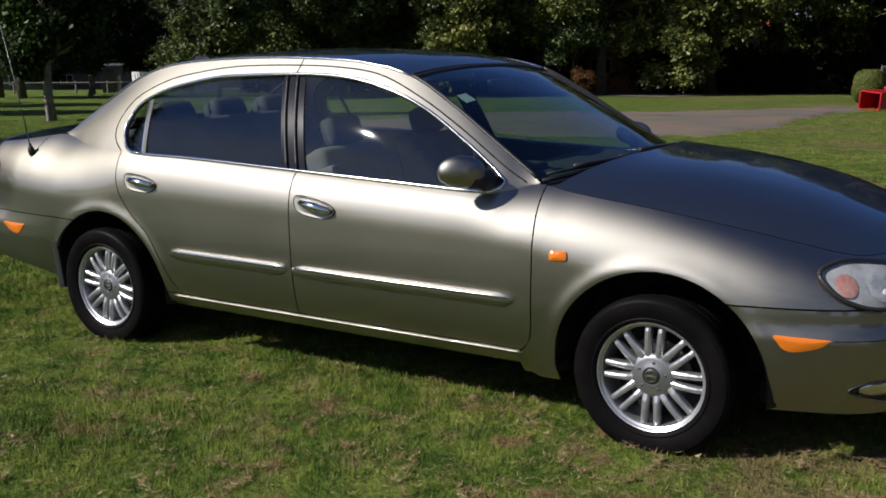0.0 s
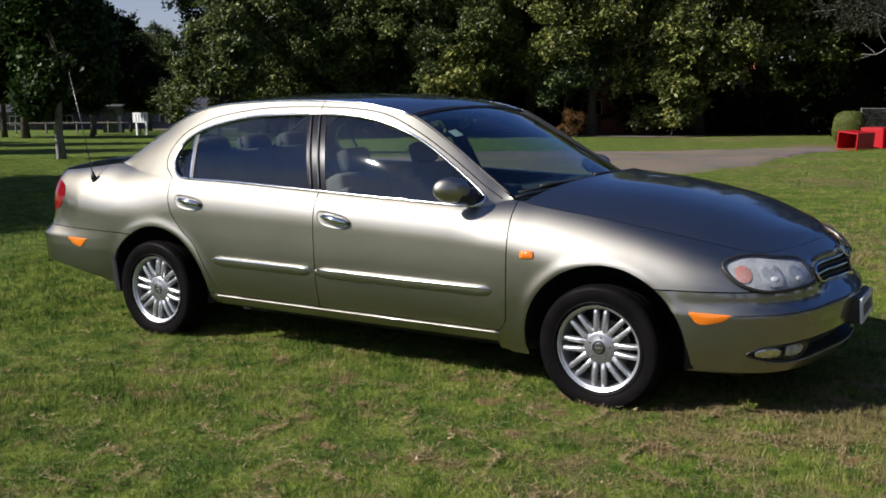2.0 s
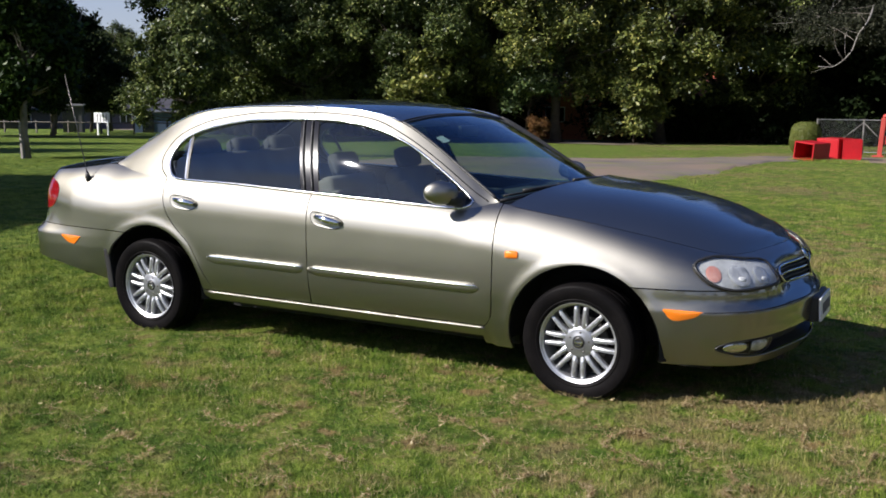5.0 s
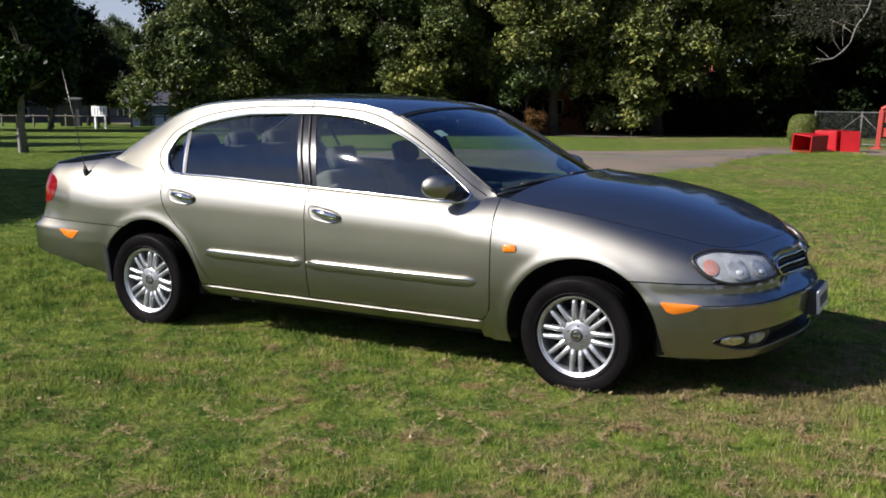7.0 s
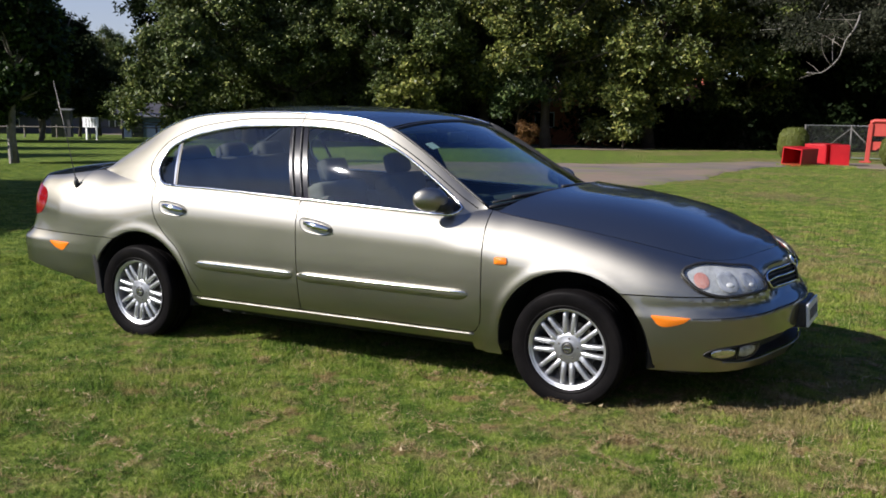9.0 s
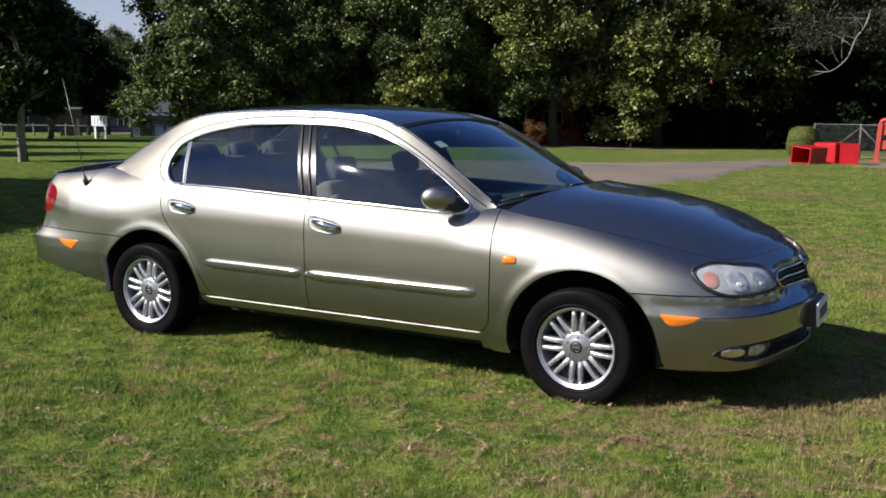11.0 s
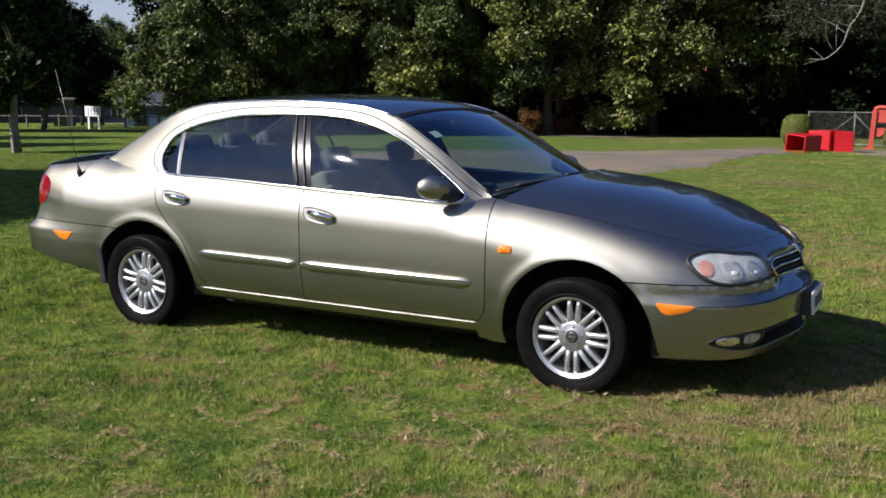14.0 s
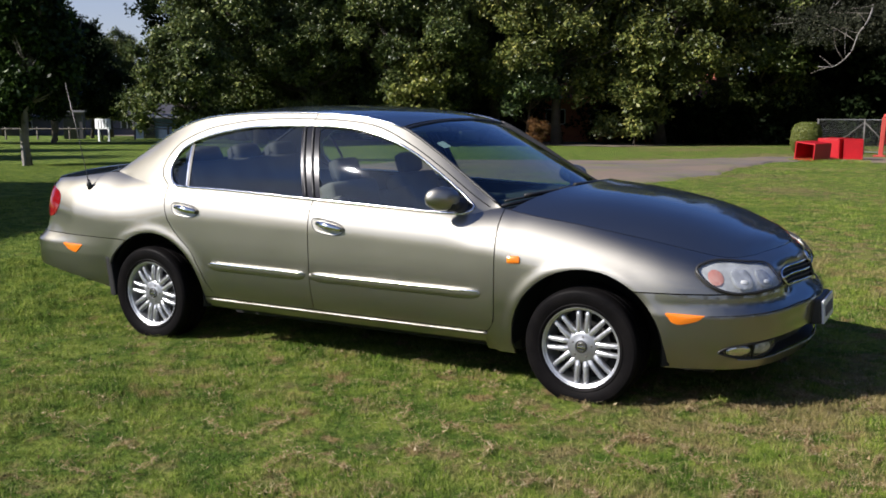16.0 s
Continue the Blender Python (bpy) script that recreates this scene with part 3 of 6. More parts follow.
# the one long bare limb that hangs over the fence
limb = tube(spline([(0.26, 35.4, 4.75), (0.34, 34.0, 4.35), (0.32, 33.0, 3.96), (0.08, 33.0, 3.60), (-0.01, 33.0, 3.32), (-0.12, 33.0, 3.00), (-0.36, 33.0, 2.70), (-0.72, 33.0, 2.46), (-1.20, 33.0, 2.47)], 5), [0.034 - 0.0005 * k for k in range(41)], 7)
o = part("bare_limb", limb, m_bark_pale, old_conifer, "crooked bare pale limb", True)
o.matrix_parent_inverse = old_conifer.matrix_world.inverted()
r = random.Random(8)
for q, d in (((0.32, 33.0, 3.96), (-0.7, 0, 0.6)), ((0.08, 33.0, 3.60), (-1, 0, 0.2)), ((-0.36, 33.0, 2.70), (-0.5, 0, 0.7)), ((-0.72, 33.0, 2.46), (-0.9, 0, 0.5)), ((-0.90, 33.0, 2.44), (-0.6, 0, -0.3)), ((0.34, 34.0, 4.35), (-1, 0, 0.05)), ((0.26, 35.4, 4.75), (-1, -0.6, -0.1)), ((-0.01, 33.0, 3.32), (-0.8, 0, 0.5))):
    o = part("bare_limb", tube(limb_points(q, d, r.uniform(0.6, 1.3), r, 5), [0.012, 0.011, 0.009, 0.007, 0.005, 0.003], 6), m_bark_grey, old_conifer, "", True)
    o.matrix_parent_inverse = old_conifer.matrix_world.inverted()


def shrub():
    """A low broad thicket, leafy down to the ground, its leaves coloured near black as shade."""
    r = random.Random(41)
    t = thing("shrub", "undergrowth below the trees, leaves coloured near black as shade", "shrub", group="undergrowth below the trees")
    bm, blobs = bmesh.new(), []
    for k in range(12):
        c = Vector((r.uniform(-2.4, 2.4), r.uniform(-0.9, 0.9), r.uniform(0.5, 2.6)))
        b = r.uniform(0.7, 1.1)
        blobs.append((tuple(c), (b * 1.2, b, b)))
        add_tube(bm, [(c.x * 0.3, c.y * 0.3, -0.1), tuple(c.lerp(Vector((c.x * 0.5, c.y * 0.5, 0.4)), 0.4)), tuple(c)], [0.06, 0.04, 0.015], 5)
    part("stems", bm, m_bark, t, smooth=True)
    part_mesh("foliage", leaf_cloud(blobs, 16000, 0.14, 42), m_leaf_shade, t)
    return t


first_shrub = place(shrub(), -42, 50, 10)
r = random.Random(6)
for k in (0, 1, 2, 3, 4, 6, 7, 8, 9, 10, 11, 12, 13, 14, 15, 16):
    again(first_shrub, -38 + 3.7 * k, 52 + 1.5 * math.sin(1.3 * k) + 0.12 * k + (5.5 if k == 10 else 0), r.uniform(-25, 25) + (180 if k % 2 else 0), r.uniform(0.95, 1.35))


# ---------------------------------------------------------------- the car's shape
# x runs forward from the rear axle, y is the half width (the side at -y is built, then mirrored), z is up.
def smooth_table(rows):
    """A smooth function through rows of (key, value), with no overshoot."""
    k, v = np.array(rows, float).T
    d = np.diff(v) / np.diff(k)
    m = np.concatenate([[d[0]], np.where(d[1:] * d[:-1] > 0, 2 * d[1:] * d[:-1] / (d[1:] + d[:-1] + 1e-12), 0), [d[-1]]])

    def f(x):
        x = np.clip(x, k[0], k[-1])
        i = np.clip(np.searchsorted(k, x) - 1, 0, len(k) - 2)
        h = k[i + 1] - k[i]
        t = (x - k[i]) / h
        return v[i] * (2 * t**3 - 3 * t**2 + 1) + m[i] * h * (t**3 - 2 * t**2 + t) + v[i + 1] * (3 * t**2 - 2 * t**3) + m[i + 1] * h * (t**3 - t**2)
    return f


PLAN = spline([(-1.19, 0), (-1.183, 0.28), (-1.17, 0.535), (-1.112, 0.727), (-0.98, 0.815), (-0.8, 0.846), (-0.5, 0.868), (0, 0.882), (0.7, 0.888), (1.4, 0.89), (2.0, 0.889),
               (2.6, 0.884), (3.0, 0.874), (3.2, 0.852), (3.37, 0.795), (3.5, 0.69), (3.592, 0.53), (3.655, 0.30), (3.686, 0.13), (3.695, 0)], 24)
ARC = np.concatenate([[0], np.cumsum(np.hypot(*np.diff(PLAN, axis=0).T))])
ARC = ARC - np.interp(1.0, PLAN[:, 0], ARC) + 1.0
S0, S1 = ARC[0], ARC[-1]
# upper edge of the side: inset from the plan, height, where the side begins to roll over, how far it rolls
TOP_IN = smooth_table([(S0, 0.15), (-1.4, 0.15), (-1.14, 0.16), (-0.95, 0.145), (-0.75, 0.145), (-0.55, 0.168), (-0.40, 0.192), (-0.2, 0.135), (0.0, 0.086), (0.25, 0.06),
                       (2.0, 0.06), (2.12, 0.078), (2.27, 0.163), (2.36, 0.140), (2.5, 0.128), (2.7, 0.136), (3.0, 0.163), (3.2, 0.180), (3.4, 0.19), (3.6, 0.187), (3.78, 0.180), (3.95, 0.172), (S1, 0.160)])
TOP_Z = smooth_table([(S0, 0.965), (-1.3, 0.955), (-1.0, 0.945), (-0.8, 0.957), (-0.6, 0.98), (-0.42, 1.0), (-0.2, 0.972), (0.0, 0.952), (0.3, 0.944), (0.615, 0.936), (1.17, 0.912),
                      (1.75, 0.891), (2.05, 0.881), (2.16, 0.889), (2.27, 0.915), (2.4, 0.897), (2.7, 0.858), (3.0, 0.808), (3.2, 0.772), (3.38, 0.742), (3.6, 0.723), (3.78, 0.722), (3.95, 0.730), (S1, 0.738)])
ROLL_Z = smooth_table([(S0, 0.74), (-0.9, 0.73), (-0.6, 0.71), (-0.4, 0.70), (-0.1, 0.70), (0.25, 0.755), (1.2, 0.740), (2.0, 0.712), (2.25, 0.70), (2.4, 0.665), (2.7, 0.615), (3.0, 0.58), (3.2, 0.555), (3.4, 0.55), (3.6, 0.55), (S1, 0.55)])
ROLL_A = smooth_table([(S0, 72), (-0.9, 62), (-0.6, 58), (-0.42, 52), (-0.2, 44), (0.05, 45), (0.35, 62), (2.0, 66), (2.15, 50), (2.27, 56), (2.5, 50), (2.7, 54), (3.0, 64), (3.3, 63), (3.6, 52), (S1, 50)])
NOSE = smooth_table([(3.05, 0.0), (3.3, 0.35), (3.6, 1.0), (S1, 1.0)])
TAIL = smooth_table([(S0, 1.0), (-1.1, 1.0), (-0.95, 0.55), (-0.65, 0.0)])
LOWER = smooth_table([(0.15, 0.142), (0.20, 0.116), (0.25, 0.078), (0.275, 0.057), (0.291, 0.0475), (0.297, 0.0455), (0.302, 0.0445), (0.308, 0.0435), (0.34, 0.033), (0.37, 0.0255), (0.42, 0.016), (0.48, 0.0085), (0.60, 0.001), (0.66, 0.0), (1.2, 0.0)])
UNDER = smooth_table([(0.15, 0.010), (0.30, 0.018), (0.38, 0.016), (0.48, 0.008), (0.60, 0.001), (0.66, 0.0), (1.2, 0.0)])
LOWER_END = smooth_table([(0.15, 0.10), (0.20, 0.067), (0.24, 0.046), (0.30, 0.027), (0.38, 0.011), (0.47, 0.002), (0.50, 0.0), (1.2, 0.0)])
LEDGE_F = smooth_table([(0.0, 0.0), (0.485, 0.0), (0.50, 0.006), (0.512, 0.016), (0.545, 0.034), (1.0, 0.05)])
LEDGE_R = smooth_table([(0.0, 0.0), (0.545, 0.0), (0.56, 0.006), (0.575, 0.02), (0.62, 0.055), (0.70, 0.080), (0.80, 0.098), (1.0, 0.11)])
GRILLE_IN = smooth_table([(3.0, 0.0), (3.62, 0.0), (3.80, 0.006), (3.92, 0.030), (4.03, 0.044), (4.10, 0.040), (S1, 0.028)])
SHELF = smooth_table([(0.0, 0.0), (0.51, 0.0), (0.54, 0.4), (0.58, 1.0), (0.645, 0.9), (0.69, 0.15), (0.71, 0.0), (1.2, 0.0)])
ARCH_R, ARCH_F = (0.055, 0.292, 0.378), (2.772, 0.290, 0.380)


def plan(s):
    """Where the plan runs at s, and the way inwards."""
    x, y = np.interp(s, ARC, PLAN[:, 0]), np.interp(s, ARC, PLAN[:, 1])
    e = 0.03
    dx = np.interp(s + e, ARC, PLAN[:, 0]) - np.interp(s - e, ARC, PLAN[:, 0])
    dy = np.interp(s + e, ARC, PLAN[:, 1]) - np.interp(s - e, ARC, PLAN[:, 1])
    dy = np.where(s > S1 - e, -1.0, np.where(s < S0 + e, 1.0, dy))
    dx = np.where((s > S1 - e) | (s < S0 + e), 0.0, dx)
    n = np.hypot(dx, dy)
    return x, y, dy / n, -dx / n


def side(s, z, deep=0.0):
    """A point of the body's side (at -y), `deep` under its skin."""
    s, z = np.asarray(s, float), np.asarray(z, float)
    x, y, nx, ny = plan(s)
    # the waist's bulge, and the ledges of the bumpers
    nose, tail = NOSE(s), TAIL(s)
    end = np.maximum(np.maximum(nose, tail), np.clip((s - 2.9) / 0.2, 0, 1))
    end = np.maximum(end, np.clip((-0.25 - s) / 0.15, 0, 1))
    end = np.maximum(end, np.clip((s - 2.27) / 0.05, 0, 1))
    near = (1 - np.clip((s - 2.75) / 0.35, 0, 1)) * (1 - np.clip((-0.35 - s) / 0.25, 0, 1))
    low = LOWER(z) * (1 - end) + (LOWER_END(z) + UNDER(z) * near) * end
    ledge = LEDGE_F(z) * np.clip((s - 2.95) / 0.35, 0, 1) * (0.35 + 0.65 * nose) + LEDGE_R(z) * np.clip((-0.30 - s) / 0.35, 0, 1) * (0.14 + 0.86 * tail)
    z0, zt, a, it = ROLL_Z(s), TOP_Z(s), np.radians(ROLL_A(s)), TOP_IN(s)
    base = low + ledge
    k = np.clip((z - z0) / (zt - z0), 0, 1)
    th = np.arcsin(np.clip(k * np.sin(a), 0, 1))
    before = LEDGE_F(z0) * np.clip((s - 2.95) / 0.35, 0, 1) * (0.35 + 0.65 * nose) + LEDGE_R(z0) * np.clip((-0.30 - s) / 0.35, 0, 1) * (0.14 + 0.86 * tail)
    ins = np.where(z > z0, np.minimum(base, before) + (it - before) * (1 - np.cos(th)) / (1 - np.cos(a)), base)
    for cx, cz, r in (ARCH_R, ARCH_F):
        d = np.hypot(x - cx, z - cz) - r
        ins = ins - 0.008 * np.exp(-((d - 0.012) / 0.03) ** 2) * (np.abs(x - cx) < r + 0.1) * (z > 0.27)
    # the nose falls back over the bumper round the grille
    ins = ins + GRILLE_IN(s) * SHELF(z)
    ins = ins + deep
    return np.stack([x + nx * ins, -(y + ny * ins), z], -1)


def side_normal(s, z):
    e = 0.004
    a, b = side(s + e, z) - side(s - e, z), side(s, z + e) - side(s, z - e)
    n = np.cross(a, b)
    return n / np.linalg.norm(n, axis=-1)[..., None]


def on_side(s, z, lift=0.0):
    return side(s, z) + side_normal(s, z) * np.asarray(lift, float)[..., None]


# roof rail, from the boot's shoulder over the roof to the windscreen's foot
RAIL = spline([(-0.42, 0.660, 1.0), (-0.285, 0.642, 1.082), (-0.108, 0.620, 1.184), (0.032, 0.606, 1.260), (0.168, 0.596, 1.313), (0.31, 0.590, 1.343), (0.5, 0.588, 1.360), (0.8, 0.590, 1.371),
               (1.1, 0.593, 1.368), (1.4, 0.600, 1.349), (1.64, 0.612, 1.296), (1.85, 0.640, 1.185), (2.07, 0.680, 1.045), (2.275, 0.722, 0.916)], 16)


def rail(x):
    return np.interp(x, RAIL[:, 0], RAIL[:, 1]), np.interp(x, RAIL[:, 0], RAIL[:, 2])


def belt(x):
    """The side's upper edge as a function of x (between boot and bonnet, where s runs with x)."""
    p = side(x, TOP_Z(x))
    return -p[..., 1], p[..., 2]


def house(x, z, lift=0.0):
    """A point of the glasshouse's side (at -y)."""
    x, z = np.asarray(x, float), np.asarray(z, float)
    (yb, zb), (yr, zr) = belt(x), rail(x)
    k = np.clip((z - zb) / np.maximum(zr - zb, 0.02), -0.2, 1.2)
    y = yb + (yr - yb) * k + 0.05 * (zr - zb) * 4 * np.clip(k, 0, 1) * (1 - np.clip(k, 0, 1)) + lift
    return np.stack([x, -y, z], -1)


# ---------------------------------------------------------------- the car's materials
def car_paint():
    """Metallic flake under a clear coat: the flake is bright towards the light and drops off quickly, the coat mirrors more at a slant."""
    m = bpy.data.materials.new("olive_champagne_paint")
    m.use_nodes = True
    m.node_tree.nodes.remove(shader(m))
    v = coords(m)
    flake = node(m, "ShaderNodeTexVoronoi", Scale=900.0)
    wire(m, v, flake.inputs["Vector"])
    dust = noise_tex(m, v, 2.2, 5.0)
    lobes = []
    for light, deep, lo, hi in (((0.330, 0.327, 0.306), (0.265, 0.262, 0.245), 0.48, 0.51), ((0.265, 0.245, 0.192), (0.212, 0.196, 0.152), 0.57, 0.60)):
        lobe = node(m, "ShaderNodeBsdfGlossy")
        lobe.distribution = "BECKMANN"
        wire(m, mixed(m, flake.outputs["Distance"], light, deep), lobe.inputs["Color"])
        wire(m, ramp(m, dust, [(0.3, (lo, lo, lo)), (0.75, (hi, hi, hi))]), lobe.inputs["Roughness"])
        lobes.append(lobe.outputs[0])
    sheen = node(m, "ShaderNodeMixShader", Fac=0.50)
    wire(m, lobes[0], sheen.inputs[1])
    wire(m, lobes[1], sheen.inputs[2])
    ground = node(m, "ShaderNodeBsdfDiffuse", Color=(0.010, 0.0095, 0.0075, 1))
    base = m.node_tree.nodes.new("ShaderNodeAddShader")
    wire(m, sheen.outputs[0], base.inputs[0])
    wire(m, ground.outputs[0], base.inputs[1])
    coat = node(m, "ShaderNodeBsdfGlossy", Roughness=0.045, Color=(1, 1, 1, 1))
    f = node(m, "ShaderNodeLayerWeight", Blend=0.5)
    p = node(m, "ShaderNodeMath")
    p.operation = "POWER"
    p.inputs[1].default_value = 5.0
    wire(m, f.outputs["Facing"], p.inputs[0])
    q = node(m, "ShaderNodeMath")
    q.operation = "MULTIPLY_ADD"
    q.inputs[1].default_value, q.inputs[2].default_value = 0.885, 0.115
    wire(m, p.outputs[0], q.inputs[0])
    mx = node(m, "ShaderNodeMixShader")
    wire(m, q.outputs[0], mx.inputs[0])
    wire(m, base.outputs[0], mx.inputs[1])
    wire(m, coat.outputs[0], mx.inputs[2])
    wire(m, mx.outputs[0], m.node_tree.nodes["Material Output"].inputs["Surface"])
    return m


def pane_glass(name, tint, gloss=0.08):
    """A thin pane: what is behind shows tinted, and the surface mirrors more at a slant."""
    m = bpy.data.materials.new(name)
    m.use_nodes = True
    m.node_tree.nodes.remove(shader(m))
    t = node(m, "ShaderNodeBsdfTransparent", Color=(*tint, 1))
    g = node(m, "ShaderNodeBsdfGlossy", Roughness=0.015, Color=(0.95, 0.97, 1.0, 1))
    f = node(m, "ShaderNodeLayerWeight", Blend=0.5)
    p = node(m, "ShaderNodeMath")
    p.operation = "POWER"
    p.inputs[1].default_value = 4.5
    wire(m, f.outputs["Facing"], p.inputs[0])
    q = node(m, "ShaderNodeMath")
    q.operation = "MULTIPLY_ADD"
    q.inputs[1].default_value, q.inputs[2].default_value = 1.0 - gloss, gloss
    wire(m, p.outputs[0], q.inputs[0])
    mx = node(m, "ShaderNodeMixShader")
    wire(m, q.outputs[0], mx.inputs[0])
    wire(m, t.outputs[0], mx.inputs[1])
    wire(m, g.outputs[0], mx.inputs[2])
    wire(m, mx.outputs[0], m.node_tree.nodes["Material Output"].inputs["Surface"])
    return m


def lens(name, color, rough=0.12):
    m = material(name, color, rough, 0.0, 0.6)
    shader(m).inputs["Coat Weight"].default_value = 0.8
    shader(m).inputs["Coat Roughness"].default_value = 0.03
    v = coords(m)
    w = node(m, "ShaderNodeTexVoronoi", Scale=90.0)
    wire(m, v, w.inputs["Vector"])
    bump(m, w.outputs["Distance"], 0.2, 0.002)
    return m


m_paint = car_paint()
m_glass = pane_glass("tinted_glass", (0.74, 0.80, 0.77), 0.10)
m_screen = pane_glass("windscreen_glass", (0.52, 0.66, 0.62), 0.075)
m_clear = pane_glass("lamp_cover", (0.96, 0.97, 0.97), 0.04)
m_chrome = varied("chrome", (0.72, 0.72, 0.71), (0.86, 0.86, 0.85), 6.0, 0.13, 1.0)
m_alloy = varied("alloy", (0.46, 0.47, 0.49), (0.64, 0.65, 0.675), 9.0, 0.39, 0.85, relief=0.0004)
m_hub = varied("hub_alloy", (0.26, 0.265, 0.28), (0.40, 0.41, 0.43), 14.0, 0.42, 0.85, relief=0.0004)
m_rubber = varied("tyre_rubber", (0.003, 0.003, 0.0035), (0.009, 0.008, 0.008), 7.0, 0.46, spec=0.04, relief=0.0008, fine=120)
m_black = varied("black_plastic", (0.012, 0.012, 0.013), (0.028, 0.028, 0.028), 6.0, 0.45, relief=0.0005, fine=300)
m_gloss = material("gloss_black", (0.012, 0.011, 0.013), 0.12)
m_under = material("underbody_black", (0.008, 0.008, 0.008), 0.85)
m_fabric = varied("grey_seat_cloth", (0.13, 0.125, 0.118), (0.20, 0.193, 0.182), 5.0, 0.9, relief=0.002, fine=160)
m_trim = varied("grey_cabin_trim", (0.040, 0.040, 0.041), (0.075, 0.073, 0.072), 4.0, 0.75, relief=0.001, fine=120)
m_amber = lens("amber_lens", (0.78, 0.20, 0.015))
m_red = lens("red_lens", (0.20, 0.005, 0.008))
m_white = varied("white_plate", (0.66, 0.66, 0.65), (0.78, 0.78, 0.77), 8.0, 0.4)
m_steel = varied("brake_steel", (0.10, 0.095, 0.09), (0.2, 0.19, 0.18), 12.0, 0.45, 0.8)


# ---------------------------------------------------------------- the car
car = thing("car", "metallic olive champagne four-door sedan parked on the lawn", "car")


def arrays_mesh(name, verts, faces):
    me = bpy.data.meshes.new(name)
    me.from_pydata([tuple(map(float, v)) for v in verts], [], faces)
    me.update()
    return me


def sheet_arrays(fn, nu, nv, flange=0.014, sides="lrbt", spread_u=None, spread_v=None):
    """A grid of fn(u, v), with its edges turned inwards on the sides named (left, right, bottom, top)."""
    u = np.linspace(0, 1, nu + 1) if spread_u is None else spread_u
    v = np.linspace(0, 1, nv + 1) if spread_v is None else spread_v
    U, V = np.meshgrid(u, v)
    P = fn(U, V)
    du, dv = np.gradient(P, axis=1), np.gradient(P, axis=0)
    N = np.cross(du, dv)
    N /= np.linalg.norm(N, axis=-1)[..., None] + 1e-12
    mid = np.array([1.3, 0.0, 0.55])
    if ((P - mid) * N).sum() < 0:
        N = -N
    if flange:
        def turned(p, n):
            return p - n * flange
        if "b" in sides:
            P, N = np.concatenate([turned(P[:1], N[:1]), P]), np.concatenate([N[:1], N])
        if "t" in sides:
            P, N = np.concatenate([P, turned(P[-1:], N[-1:])]), np.concatenate([N, N[-1:]])
        if "l" in sides:
            P, N = np.concatenate([turned(P[:, :1], N[:, :1]), P], 1), np.concatenate([N[:, :1], N], 1)
        if "r" in sides:
            P, N = np.concatenate([P, turned(P[:, -1:], N[:, -1:])], 1), np.concatenate([N, N[:, -1:]], 1)
    h, w = P.shape[:2]
    ids = np.arange(h * w).reshape(h, w)
    q = np.stack([ids[:-1, :-1], ids[:-1, 1:], ids[1:, 1:], ids[1:, :-1]], -1).reshape(-1, 4)
    F = P.reshape(-1, 3)
    # face outwards
    k = q[len(q) // 2]
    n = np.cross(F[k[1]] - F[k[0]], F[k[3]] - F[k[0]])
    if n @ (F[k[0]] - mid) < 0:
        q = q[:, ::-1]
    return F, q


def join_arrays(pieces):
    vs, fs, base = [], [], 0
    for v, f in pieces:
        vs.append(v)
        fs += [tuple(int(i) + base for i in face) for face in f]
        base += len(v)
    return np.concatenate(vs), fs


def sheet(name, pieces, mat, parent, label="", mirror=False, both=False, weld=0.0006):
    """Pieces of grids as one mesh. mirror: a second object for the other side; both: both halves in the one mesh."""
    v, f = join_arrays(pieces)
    made = []
    for flip in ((False, True) if mirror else (False,)):
        vv, ff = v.copy(), list(f)
        if flip:
            vv[:, 1] *= -1
            ff = [t[::-1] for t in ff]
        if both:
            o = v.copy()
            o[:, 1] *= -1
            vv, ff = np.concatenate([vv, o]), ff + [tuple(i + len(v) for i in t[::-1]) for t in f]
        me = arrays_mesh(name, vv, ff)
        bm = bmesh.new()
        bm.from_mesh(me)
        bmesh.ops.remove_doubles(bm, verts=bm.verts, dist=weld)
        bmesh.ops.dissolve_degenerate(bm, edges=bm.edges, dist=0.0002)
        bm.to_mesh(me)
        bm.free()
        ob = part_mesh(name, me, mat, parent, label, True)
        me.set_sharp_from_angle(angle=radians(40))
        made.append(ob)
    return made if mirror else made[0]


def mirrored(ob, name=None):
    """The same part on the car's other side."""
    me = ob.data.copy()
    co = np.empty(len(me.vertices) * 3, np.float32)
    me.vertices.foreach_get("co", co)
    co[1::3] *= -1
    me.vertices.foreach_set("co", co)
    me.flip_normals()
    c = new(name or ob.name.split(".")[0], me)
    c.parent = ob.parent
    if ob.get("label"):
        c["label"] = ob["label"]
    return c


def lerp(a, b, t):
    return a + (b - a) * t


def arch_edge(arch, z, way):
    cx, cz, r = arch
    return cx + way * np.sqrt(np.maximum(r * r - (z - cz) ** 2, 0))


SILL, GAP = 0.318, 0.0028
REAR_CUT = smooth_table([(0.30, 0.555), (0.34, 0.50), (0.40, 0.462), (0.50, 0.412), (0.588, 0.358), (0.65, 0.285), (0.70, 0.233), (0.77, 0.185), (0.84, 0.163), (0.96, 0.15)])
FRONT_CUT = smooth_table([(0.30, 2.235), (0.33, 2.275), (0.37, 2.298), (0.45, 2.307), (0.737, 2.316), (0.85, 2.308), (0.95, 2.296)])
MID_CUT = 1.209


